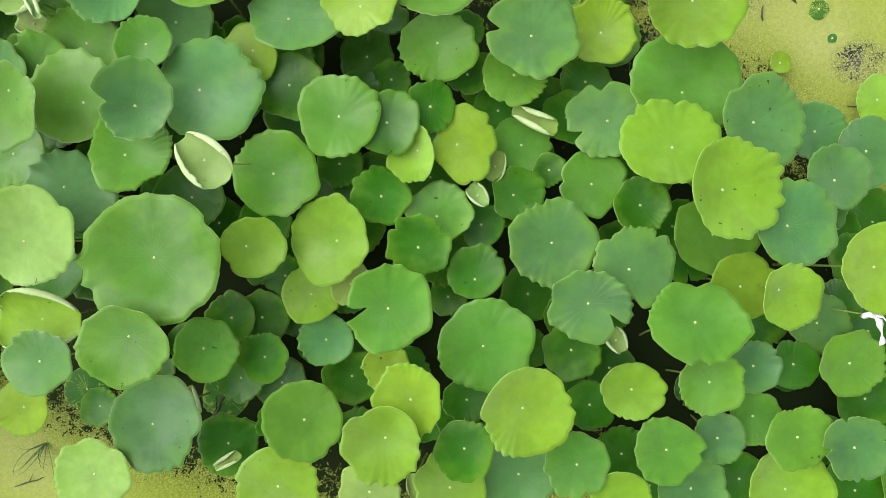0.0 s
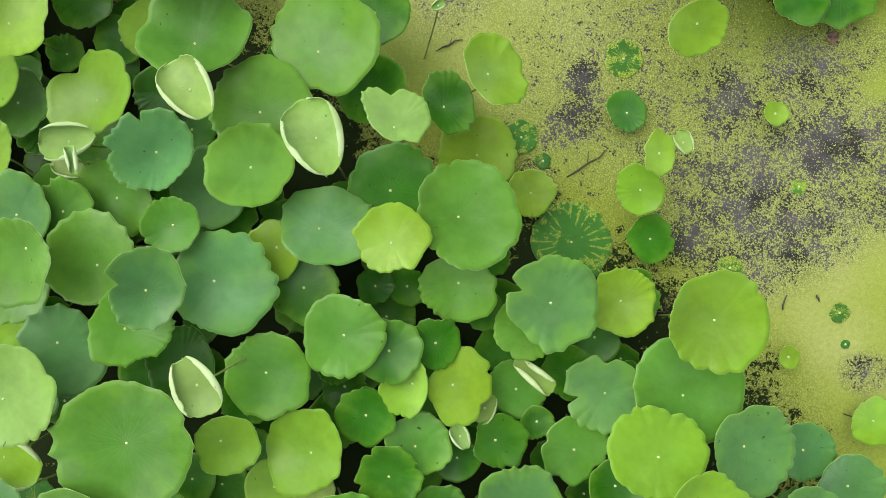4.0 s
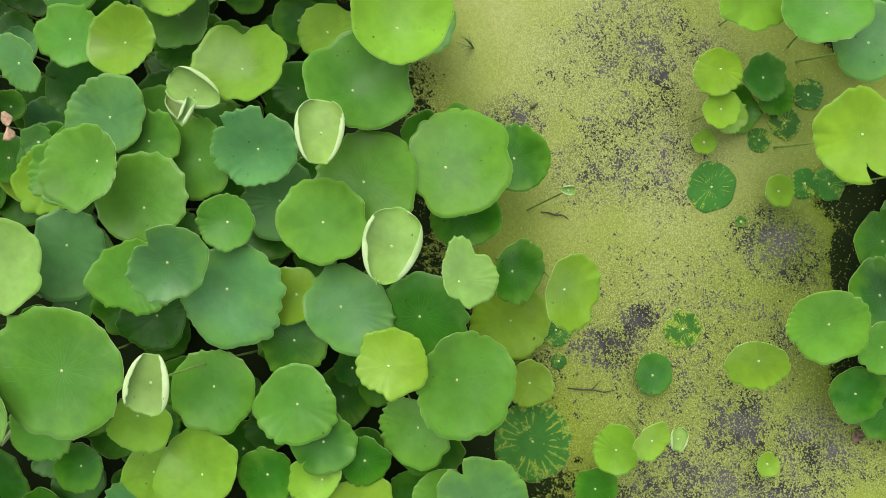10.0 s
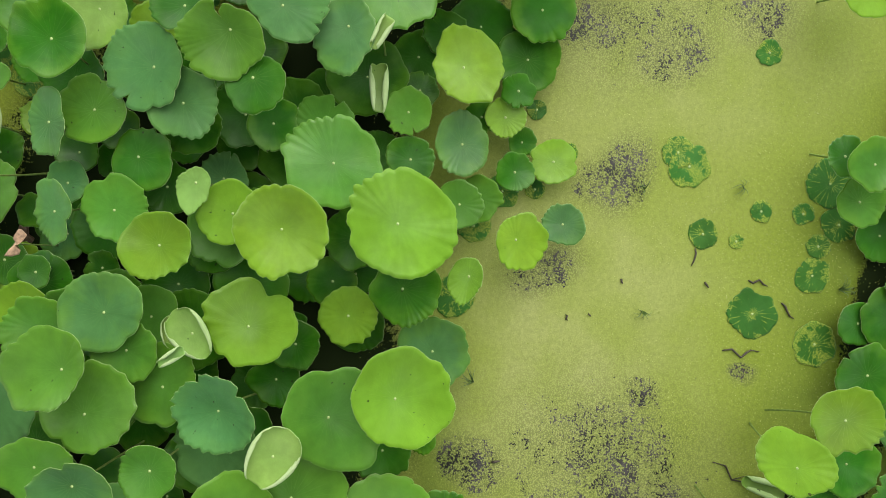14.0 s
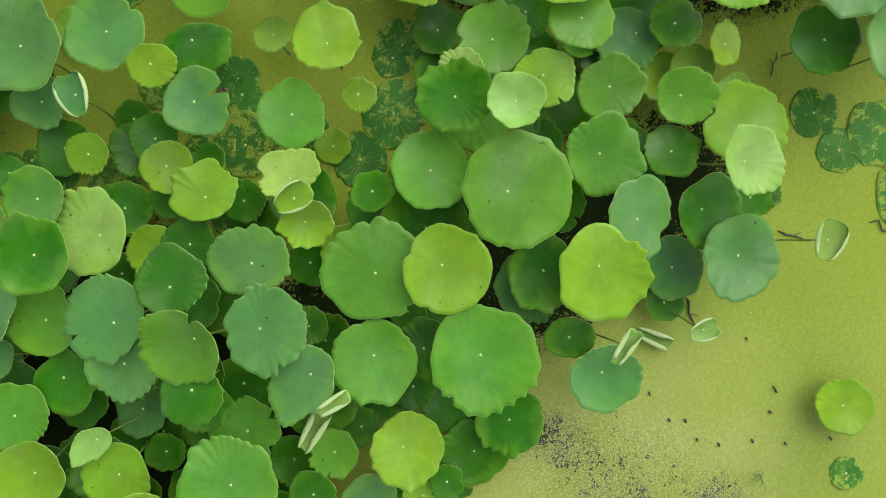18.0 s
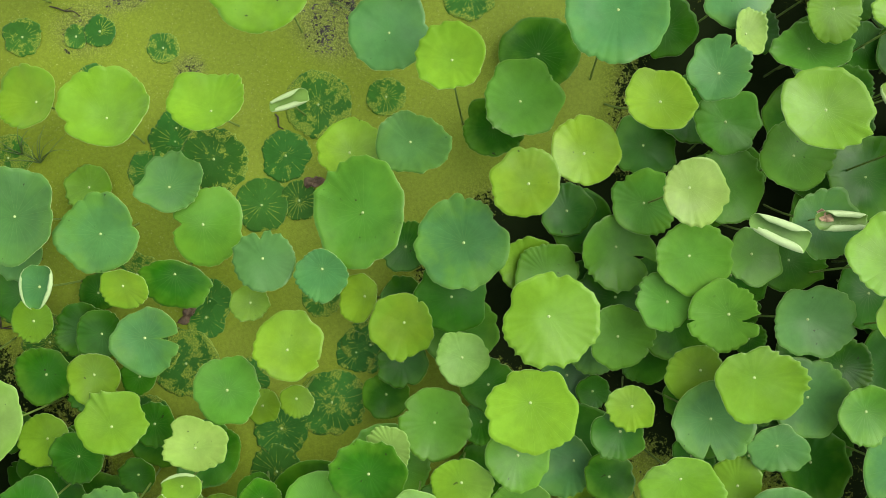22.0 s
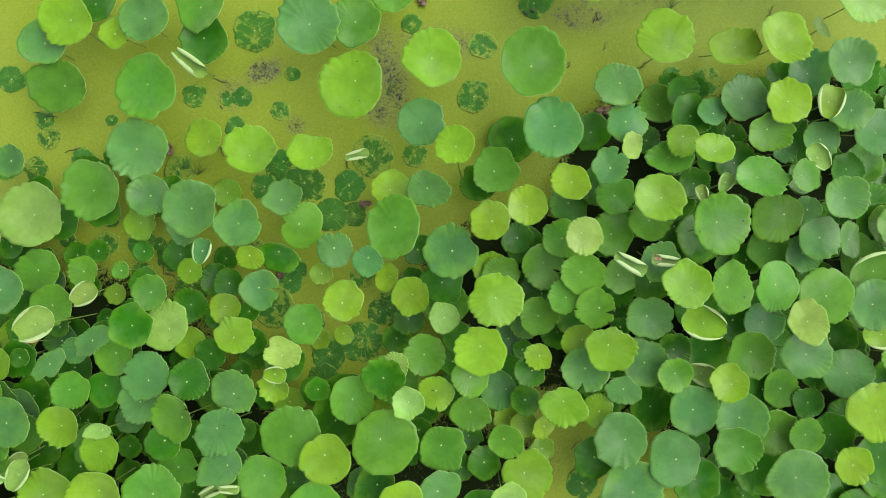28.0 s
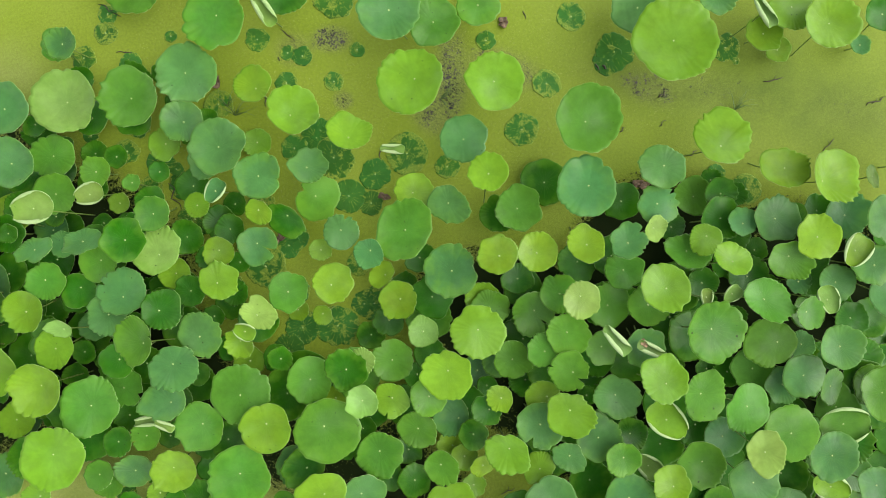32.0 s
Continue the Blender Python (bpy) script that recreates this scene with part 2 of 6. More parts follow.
def pond_material():
    m, n, l, p = material("duckweed_on_water")
    w = Web(n, l)
    co = n.new("ShaderNodeTexCoord").outputs["Object"]

    def field(name):
        k = n.new("ShaderNodeAttribute")
        k.attribute_name = name
        return k.outputs["Fac"]

    bare, olive = field("bare"), field("olive")
    cell = n.new("ShaderNodeTexVoronoi")
    w.put(cell.inputs["Vector"], co), w.put(cell.inputs["Scale"], 135.0)
    each = n.new("ShaderNodeSeparateColor")
    w.put(each.inputs[0], cell.outputs["Color"])
    clump = w.noise(co, 24.0, 5.0, 0.72)
    ragged = w.noise(co, 7.0, 5.0, 0.65)
    fine = w.noise(co, 75.0, 3.0, 0.75)
    thin = w.math("MULTIPLY", bare, w.ramp(field("canopy_shade"), 0.03, 0.2, 1.0, 0.0))
    bare = w.math("MAXIMUM", bare, field("canopy_shade"))
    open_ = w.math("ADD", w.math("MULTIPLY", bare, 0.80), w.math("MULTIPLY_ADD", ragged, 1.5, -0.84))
    open_ = w.math("ADD", open_, w.math("ADD", w.ramp(bare, 0.02, 0.25, -0.42, 0.0), w.math("MULTIPLY", field("canopy_shade"), 0.75)))
    open_ = w.math("ADD", open_, w.math("MULTIPLY_ADD", clump, 1.8, -0.92))
    open_ = w.math("ADD", open_, w.math("MULTIPLY_ADD", fine, 1.1, -0.55))
    open_ = w.math("ADD", open_, w.math("MULTIPLY_ADD", each.outputs[0], w.ramp(thin, 0.05, 0.3, 0.28, 0.60), w.ramp(thin, 0.05, 0.3, -0.14, -0.32)))
    hole = w.ramp(open_, 0.31, 0.36)
    frond = w.ramp(cell.outputs["Distance"], 0.30, 0.62, 1.0, w.ramp(bare, 0.02, 0.3, 0.92, 0.50))
    tint = w.mix(w.math("MULTIPLY_ADD", w.math("SUBTRACT", each.outputs[1], 0.5), w.ramp(bare, 0.02, 0.3, 0.18, 0.7), 0.5), (0.142, 0.198, 0.008, 1), (0.198, 0.258, 0.026, 1))
    pale = w.ramp(w.noise(co, 1.3, 4.0), 0.35, 0.65)
    tint = w.mix(w.math("MULTIPLY", pale, 0.28), tint, (0.225, 0.280, 0.046, 1))
    tint = w.mix(w.math("MULTIPLY", w.ramp(bare, 0.05, 0.3), w.math("MULTIPLY_ADD", each.outputs[2], 0.4, 0.15)), tint, (0.300, 0.325, 0.105, 1))
    tint = w.mix(w.math("MULTIPLY", field("pale"), w.ramp(w.noise(co, 2.5, 4.0), 0.3, 0.7, 0.35, 0.85)), tint, (0.290, 0.310, 0.110, 1))
    tint = w.mix(w.math("MULTIPLY", olive, w.ramp(w.noise(co, 3.0, 4.0), 0.3, 0.7, 0.6, 1.0)), tint, (0.095, 0.140, 0.014, 1))
    tint = w.scale(tint, w.math("MULTIPLY", frond, w.ramp(w.noise(co, 45.0, 4.0, 0.65), 0.3, 0.7, 0.90, 1.08)))
    muck = w.mix(w.ramp(w.noise(co, 5.0, 4.0), 0.35, 0.65), (0.020, 0.020, 0.018, 1), (0.075, 0.067, 0.070, 1))
    # under the canopy the leaves' shade is painted in: near-black, and matte below
    muck = w.mix(w.ramp(field("canopy_shade"), 0.03, 0.2), muck, (0.012, 0.019, 0.006, 1))
    w.put(p.inputs["Base Color"], w.mix(hole, tint, muck))
    w.put(p.inputs["Roughness"], w.math("MAXIMUM", w.math("MULTIPLY_ADD", hole, -0.50, 0.62), w.ramp(field("canopy_shade"), 0.03, 0.2, 0.0, 0.6)))
    w.put(p.inputs["IOR"], w.math("MULTIPLY_ADD", hole, -0.12, 1.45))
    w.put(p.inputs["Specular IOR Level"], w.mix(w.ramp(field("canopy_shade"), 0.03, 0.2), w.math("MULTIPLY_ADD", hole, 0.1, 0.2), (0.02, 0.02, 0.02, 1)))
    h = w.math("MULTIPLY", w.math("SUBTRACT", 1.0, hole), w.math("ADD", frond, w.math("MULTIPLY", each.outputs[2], 0.5)))
    w.put(p.inputs["Normal"], w.bump(h, 0.5, 0.003))
    return m


POND = pond_material()

# ---------------------------------------------------------------- the pond
BARE, OLIVE, CANOPY_SHADE, PALE = [], [], [], []


def bare_patch(x, y, rx, ry, turn, depth):
    """A patch where the duckweed is thin or gone."""
    BARE.append((x, y, rx, ry, radians(turn), depth))


def olive_patch(x, y, rx, ry, turn, depth):
    """A patch of darker olive duckweed; near the leaves it paints in their shade."""
    OLIVE.append((x, y, rx, ry, radians(turn), depth))


def pale_patch(x, y, rx, ry, turn, depth):
    """A patch of bleached duckweed."""
    PALE.append((x, y, rx, ry, radians(turn), depth))


def canopy_shade_patch(x, y, rx, ry, turn, depth):
    """Open water under the thick of the leaves, painted near-black for their shade."""
    CANOPY_SHADE.append((x, y, rx, ry, radians(turn), depth))


bare_patch(0.25, 2.65, 0.95, 0.70, 44, 0.16)
bare_patch(0.33, 2.10, 0.11, 0.09, 44, 0.95)
bare_patch(0.36, 1.89, 0.19, 0.10, 54, 0.95)
bare_patch(0.26, 1.49, 0.07, 0.13, 44, 0.80)
bare_patch(1.13, 2.16, 0.19, 0.18, 44, 0.95)
bare_patch(1.65, 2.08, 0.33, 0.18, 24, 1.00)
bare_patch(1.33, 1.74, 0.51, 0.33, 44, 0.72)
bare_patch(0.95, 1.62, 0.18, 0.18, 44, 0.35)
bare_patch(0.51, 2.91, 0.27, 0.18, 14, 0.65)
bare_patch(1.46, 2.42, 0.30, 0.24, 44, 0.60)
bare_patch(-0.34, 2.66, 0.45, 0.36, 4, 0.40)
bare_patch(1.61, 1.64, 0.57, 0.24, 44, 0.70)
bare_patch(1.93, 1.99, 0.33, 0.27, 44, 0.62)
bare_patch(1.08, 1.45, 0.18, 0.18, 44, 0.70)
canopy_shade_patch(0.85, 3.37, 0.18, 0.42, 44, 1.00)
canopy_shade_patch(0.62, 3.52, 0.34, 0.20, 44, 1.00)
canopy_shade_patch(0.86, 3.14, 0.12, 0.26, 60, 0.90)
canopy_shade_patch(1.30, 2.92, 0.26, 0.20, 130, 0.90)
# olive strips painting the shade that the bank leaves throw on the duckweed
olive_patch(1.05, 2.80, 0.40, 0.22, 130, 0.80)
olive_patch(-1.25, 4.20, 1.35, 0.28, 160, 1.00)
canopy_shade_patch(-1.45, 4.50, 1.30, 0.16, 160, 0.90)
canopy_shade_patch(-0.42, 4.00, 0.34, 0.22, 160, 0.90)
olive_patch(0.05, 3.46, 0.42, 0.26, 160, 0.70)
bare_patch(0.93, 2.61, 0.18, 0.18, 44, 0.30)
bare_patch(-0.89, 2.22, 0.16, 0.12, 55, 0.68)
bare_patch(-2.30, 3.19, 0.13, 0.19, 55, 0.60)
bare_patch(-1.15, 3.15, 0.08, 0.07, 75, 0.70)
bare_patch(-0.88, 2.96, 0.35, 0.27, 75, 0.46)
bare_patch(-0.66, 2.98, 0.10, 0.22, 75, 0.75)
bare_patch(-0.40, 2.56, 0.44, 0.27, 75, 0.44)
bare_patch(-1.19, 3.69, 0.06, 0.04, 75, 0.80)
bare_patch(-0.53, 3.21, 0.21, 0.21, 75, 0.32)
bare_patch(-1.86, 2.72, 0.21, 0.12, 105, 0.38)
bare_patch(-3.10, 3.12, 0.26, 0.13, 84, 0.50)
bare_patch(-2.90, 3.53, 0.23, 0.17, 104, 0.42)
bare_patch(-3.07, 4.01, 0.20, 0.20, 104, 0.36)
bare_patch(-2.29, 3.10, 0.17, 0.11, 104, 0.55)
bare_patch(-4.88, -0.55, 0.08, 0.05, 139, 0.70)
bare_patch(-5.60, 0.28, 0.20, 0.17, 139, 0.42)
bare_patch(-4.89, -0.04, 0.07, 0.06, 139, 0.55)
bare_patch(-4.62, -0.56, 0.17, 0.15, 139, 0.32)
bare_patch(-5.78, 0.06, 0.14, 0.42, 159, 0.45)
bare_patch(-7.36, 0.59, 0.28, 0.14, 144, 0.35)
bare_patch(-4.94, -0.56, 0.14, 0.09, 163, 0.60)
bare_patch(-6.25, 0.08, 0.33, 0.14, 143, 0.40)
bare_patch(1.75, 2.61, 0.18, 0.18, 14, 0.30)
bare_patch(2.15, 0.98, 0.12, 0.09, 14, 0.60)
olive_patch(-0.83, 1.99, 0.12, 0.59, 75, 0.70)
olive_patch(0.62, 3.14, 0.36, 0.48, 44, 0.70)
olive_patch(-3.55, 4.35, 0.29, 0.86, 104, 0.50)
olive_patch(-2.13, -0.96, 0.38, 0.32, 0, 0.40)
canopy_shade_patch(-0.25, 0.05, 2.06, 1.24, 0, 1.00)
canopy_shade_patch(-1.92, 0.73, 0.94, 1.27, 75, 1.00)
canopy_shade_patch(-2.47, 0.90, 0.92, 0.40, 104, 1.00)
canopy_shade_patch(-7.55, 3.26, 1.16, 1.35, 144, 1.00)
canopy_shade_patch(-2.06, 0.92, 0.84, 0.51, 144, 1.00)
bare_patch(0.61, 2.21, 0.98, 0.98, 44, 0.26)
bare_patch(-0.78, 2.87, 0.71, 0.59, 75, 0.26)
bare_patch(-3.07, 3.45, 0.69, 0.37, 104, 0.22)
canopy_shade_patch(-1.82, 1.49, 0.35, 0.50, 75, 0.80)
canopy_shade_patch(-6.62, 2.63, 0.58, 0.76, 139, 0.90)
canopy_shade_patch(1.61, -0.47, 0.80, 0.74, 0, 1.00)
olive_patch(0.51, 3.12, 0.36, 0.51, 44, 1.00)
canopy_shade_patch(-7.09, 3.90, 1.02, 1.21, 144, 1.00)
canopy_shade_patch(-6.60, 4.56, 0.79, 0.47, 144, 1.00)
canopy_shade_patch(1.61, -0.94, 0.77, 0.59, 0, 1.00)
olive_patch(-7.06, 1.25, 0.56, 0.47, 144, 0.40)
canopy_shade_patch(-8.35, 2.97, 0.75, 0.79, 163, 1.00)
canopy_shade_patch(-1.38, 0.68, 1.04, 1.25, 42, 1.00)
pale_patch(-0.29, 2.78, 0.77, 0.89, 44, 1.00)
pale_patch(-1.54, 2.76, 0.83, 1.42, 75, 1.00)
pale_patch(-3.07, 3.54, 1.09, 0.74, 104, 1.00)
pale_patch(1.74, 1.60, 0.59, 0.76, 14, 0.80)
pale_patch(2.04, 1.12, 0.35, 0.35, 0, 0.80)
pale_patch(-2.13, -1.02, 0.41, 0.32, 0, 0.80)
canopy_shade_patch(-5.87, 2.29, 0.96, 0.55, 139, 1.00)
canopy_shade_patch(-6.91, 1.99, 0.58, 0.67, 139, 1.00)
canopy_shade_patch(-6.49, 2.91, 1.26, 0.84, 144, 1.00)
canopy_shade_patch(-2.57, 1.49, 1.02, 0.44, 144, 0.90)
canopy_shade_patch(-3.97, 2.71, 1.21, 0.42, 144, 0.60)
olive_patch(-8.40, 0.47, 1.21, 0.51, 163, 0.50)
olive_patch(-8.40, 0.94, 1.54, 0.56, 153, 0.90)
bare_patch(-7.64, 0.66, 1.03, 0.23, 153, 0.20)
bare_patch(-8.92, 1.26, 0.75, 0.28, 153, 0.16)

def pond():
    xs = np.concatenate([[-120, -40, -16], np.arange(-10.5, 4.51, 0.05), [10, 40, 120]])
    ys = np.concatenate([[-120, -40, -8], np.arange(-3.5, 7.01, 0.05), [12, 40, 120]])
    gx, gy = np.meshgrid(xs, ys)
    verts = np.stack([gx.ravel(), gy.ravel(), np.zeros(gx.size)], 1)
    nx, ny = len(xs), len(ys)
    i = (np.arange(ny - 1)[:, None] * nx + np.arange(nx - 1)[None, :]).ravel()
    faces = np.stack([i, i + 1, i + nx + 1, i + nx], 1)
    me = bpy.data.meshes.new("pond_surface")
    me.from_pydata(verts.tolist(), [], faces.tolist())
    for name, spots in (("bare", BARE), ("olive", OLIVE), ("canopy_shade", CANOPY_SHADE), ("pale", PALE)):
        v = np.zeros(len(verts))
        for x, y, rx, ry, a, d in spots:
            dx, dy = verts[:, 0] - x, verts[:, 1] - y
            u = (dx * math.cos(a) + dy * math.sin(a)) / rx
            q = (-dx * math.sin(a) + dy * math.cos(a)) / ry
            near = u * u + q * q
            v = np.maximum(v, d * np.exp(-0.9 * (near * near if spots is CANOPY_SHADE else near)))
        me.attributes.new(name, "FLOAT", "POINT").data.foreach_set("value", v.astype(np.float32))
    me.materials.append(POND)
    ob = new("water", me)
    return tagged(ob, "still pond water under a carpet of yellow-green duckweed", "pond", kind="structure")


pond()

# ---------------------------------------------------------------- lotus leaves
# d is the mid-green darkened to paint in the shade under other leaves
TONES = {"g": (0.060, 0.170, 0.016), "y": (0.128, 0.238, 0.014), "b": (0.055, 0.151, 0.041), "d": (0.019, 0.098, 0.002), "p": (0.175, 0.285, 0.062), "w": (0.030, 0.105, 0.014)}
HUES = {"g": "mid-green", "y": "fresh yellow-green", "b": "bluish-green", "d": "shade-darkened green", "p": "pale green", "w": "dark green"}


def mesh(name, verts, faces, mats, which=None, smooth=True):
    me = bpy.data.meshes.new(name)
    me.from_pydata(verts, [], faces)
    for m in mats:
        me.materials.append(m)
    if which is not None:
        me.polygons.foreach_set("material_index", which)
    me.polygons.foreach_set("use_smooth", [smooth] * len(me.polygons))
    me.update()
    return me


def part(name, me, parent, label=""):
    ob = new(name, me)
    ob.parent = parent
    if label:
        ob["label"] = label
    return ob


def rolled_profile():
    """Across and up for a young blade whose two sides are still rolled in, showing the pale underside."""
    return np.linspace(0, 1, 8), np.array([0, 0.15, 0.28, 0.36, 0.38, 0.32, 0.22, 0.15]), np.array([0, 0.01, 0.06, 0.16, 0.27, 0.35, 0.35, 0.29])


def folded_profile(width, lap):
    """Across and up for a blade whose margins are turned over inwards by a lap."""
    return np.linspace(0, 1, 8), width * np.array([0, 0.30, 0.58, 0.80, 0.94, 1.0, 0.94 - 0.3 * lap, 0.90 - lap]), np.array([0, 0.01, 0.05, 0.12, 0.21, 0.30, 0.36, 0.34])


def blade_mesh(rng, r, kind="", off=(0, 0), aspect=1.0, axis=0.0, notch=None, fold=None, roll=None, flat=False, dents=(), cup=None):
    segs, rings = (120, 9) if fold is None and roll is None else (84, 16)
    if r < 0.09:
        segs, rings = 84, 6
    th = np.linspace(0, 2 * np.pi, segs, endpoint=False)
    p = rng.uniform(0, 2 * np.pi, 12)
    lobes = rng.integers(11, 20)
    peaks = rng.uniform(0.25, 1.4, lobes + 1)
    peaks[-1] = peaks[0]
    wavy = {"wavy": 1.35, "torn": 1.15}.get(kind, 1.0)
    edge = 1 + 0 * th
    for k in range(2, 9):
        edge += (0.4 if r > 0.24 else 0.75 if r > 0.185 else 1.0) * np.clip(0.042 * rng.normal(), -0.07, 0.07) / k ** 0.5 * np.cos(k * th + p[k])
    warp = (th + 0.30 * np.sin(th + p[3]) + 0.20 * np.sin(2 * th + p[4]) + 0.12 * np.sin(3 * th + p[5])) % (2 * np.pi)
    part_ = 0.45 + 0.55 * np.clip(0.5 + np.sin(th + p[0]) + 0.6 * np.sin(2 * th + p[1]), 0, 1)
    at_ = lobes * warp / (2 * np.pi)
    low_ = np.minimum(at_.astype(int), lobes - 1)
    size_ = peaks[low_] + (peaks[low_ + 1] - peaks[low_]) * (at_ - low_)
    wave = np.abs(np.sin(lobes * warp / 2))
    scal = (0.55 - wave if rng.random() < 0.40 else wave ** 0.8 - 0.6) * size_ * part_
    edge += (0.074 if r > 0.11 else 0.080) * wavy * scal + 0.005 * wavy * np.sin(31 * th + p[6]) * np.sin(2 * th + p[8]) + 0.004 * np.sin(47 * th + p[3])
    gaps = [(p[7], 0.06, 0.10), (p[7] + np.pi + rng.uniform(-0.3, 0.3), 0.04, 0.09)]
    if kind == "torn":
        for k in range(rng.integers(2, 4)):
            gaps.append((rng.uniform(0, 2 * np.pi), rng.uniform(0.10, 0.30), rng.uniform(0.03, 0.09)))
        gaps.append((p[5], rng.uniform(0.08, 0.16), rng.uniform(0.25, 0.4)))
        edge += 0.018 * np.sin(31 * th + p[8]) * np.clip(np.sin(th + p[9]), 0, 1)
    elif not flat and rng.random() < 0.10 and 0.1 < r < 0.17:
        gaps.append((rng.uniform(0, 2 * np.pi), rng.uniform(0.15, 0.4), rng.uniform(0.02, 0.04)))
    if kind == "kidney":
        gaps.append((p[10], 0.42, 0.5))
    gaps += [(radians(a), d, radians(wd)) for a, d, wd in dents]
    if notch is not None:
        gaps.append((radians(notch), rng.uniform(0.40, 0.66), rng.uniform(0.06, 0.11)))
    for a, d, wd in gaps:
        x = (th - a + np.pi) % (2 * np.pi) - np.pi
        edge -= d * (np.exp(-(x / wd) ** 2) if d < 0.1 or kind == "kidney" or wd > 0.2 else np.clip(1 - np.abs(x) / (wd * 1.7), 0, 1) ** 0.8)
    edge = np.clip(edge, 0.16, 1.3)
    rho = np.linspace(0, 1, rings + 1)[1:] ** 0.8
    R, T = rho[:, None], th[None, :]
    E = r * edge[None, :]
    S = np.clip(R * edge[None, :], 0, 1.15)
    if notch is not None:
        T = T + 0.14 * np.sin(5.0 * S + p[11]) * np.exp(-(((T - radians(notch) + np.pi) % (2 * np.pi) - np.pi) / 0.8) ** 2)
    x, y = E * R * np.cos(T), E * R * np.sin(T)
    cup = 0.34 if kind == "cup" else cup if cup is not None else rng.uniform(0.08, 0.24)
    droop = rng.uniform(-0.06, 0.015)
    z = r * (cup * S ** 1.4 - droop * S ** 4)
    z = z + r * wavy * S ** 2.4 * (rng.uniform(0.02, 0.07) * np.sin(2 * T + p[9]) + 0.035 * np.sin(3 * T + p[10]) + 0.02 * np.sin(5 * T + p[11]))
    z = z + 0.040 * wavy * r * S ** 4 * scal[None, :] + 0.006 * r * S ** 2 * np.sin(lobes * warp[None, :] + p[6]) * np.sin(2 * T + p[2])
    if flat:
        z = 0.004 + 0.002 * R * np.sin(3 * T + p[9]) + 0 * T
    if fold is not None or roll is not None:
        ax = radians(fold if roll is None else roll)
        u, v = x * math.cos(ax) + y * math.sin(ax), -x * math.sin(ax) + y * math.cos(ax)
        span = np.sqrt(np.clip(1 - (u / r) ** 2, 0, None))
        if roll is None:
            s, a, b = folded_profile(rng.uniform(0.66, 0.80), rng.uniform(0.08, 0.19))
            reach = r * (0.80 * span + 0.20) * (1.0 - 0.18 * (u / r) * rng.choice((-1, 1)))
        else:
            s, a, b = rolled_profile()
            reach = r * (0.45 * span + 0.55) * (1.0 + 0.16 * (u / r))
        side = np.clip(np.abs(v) / reach, 0, 1)
        v2, z2 = np.sign(v) * np.interp(side, s, a) * reach, np.interp(side, s, b) * reach
        z = 0.12 * z + z2 + 0.06 * r * (u / r) ** 2
        x, y = u * math.cos(ax) - v2 * math.sin(ax), u * math.sin(ax) + v2 * math.cos(ax)
    elif not flat:
        if aspect < 1:
            ax = radians(axis)
            u, v = x * math.cos(ax) + y * math.sin(ax), (-x * math.sin(ax) + y * math.cos(ax)) * aspect
            x, y = u * math.cos(ax) - v * math.sin(ax), u * math.sin(ax) + v * math.cos(ax)
            lean, way = math.acos(aspect) * 0.38, ax + math.pi / 2
            if off[0] * math.cos(way) + off[1] * math.sin(way) < 0 or (off == (0, 0) and rng.random() < 0.5):
                way += math.pi
        else:
            way = math.atan2(off[1], off[0]) if off != (0, 0) else rng.uniform(0, 2 * np.pi)
            lean = min(0.20, 0.45 * math.hypot(*off) / r) + abs(rng.normal(0, 0.06))
        z = z - math.tan(lean) * (x * math.cos(way) + y * math.sin(way)) - 0.5 * math.tan(lean) * math.hypot(*off) * S
        x, y = x + off[0] * S ** 0.8, y + off[1] * S ** 0.8
    top = np.concatenate([[[0, 0, 0]], np.stack([x, y, z], -1).reshape(-1, 3)])
    n = len(top)
    k = np.arange(rings)
    faces, which = [], []
    j = np.arange(segs)
    jn = (j + 1) % segs
    for a, b in zip(j.tolist(), jn.tolist()):
        faces.append((0, 1 + a, 1 + b))
    for i in range(rings - 1):
        o, q = 1 + i * segs, 1 + (i + 1) * segs
        faces += [(o + a, q + a, q + b, o + b) for a, b in zip(j.tolist(), jn.tolist())]
    count = len(faces)
    # the underside lies 1.5 mm behind the face along its normal
    grid = top[1:].reshape(rings, segs, 3)
    du = np.roll(grid, -1, 1) - np.roll(grid, 1, 1)
    dr = np.gradient(grid, axis=0)
    nor = np.cross(dr, du)
    nor /= np.linalg.norm(nor, axis=-1, keepdims=True) + 1e-9
    low = np.concatenate([[[0, 0, -0.0015]], (grid - 0.0015 * nor).reshape(-1, 3)])
    verts = np.concatenate([top, low]).tolist()
    faces += [tuple(n + q for q in reversed(fc)) for fc in faces[:count]]
    o = 1 + (rings - 1) * segs
    faces += [(o + a, n + o + a, n + o + b, o + b) for a, b in zip(j.tolist(), jn.tolist())]
    which = [0] * count + [1] * (count + segs)
    me = mesh("blade", verts, faces, [(LEAF_STREAKED if kind == "vein" else LEAF_AFLOAT) if flat else LEAF_TOP, LEAF_UNDER], which)
    me.polygons.foreach_set("use_smooth", [True] * (2 * count) + [False] * segs)
    level = np.tile(np.concatenate([[0], np.repeat(rho, segs)]), 2)
    me.attributes.new("reach", "FLOAT", "POINT").data.foreach_set("value", level.astype(np.float32))
    return me


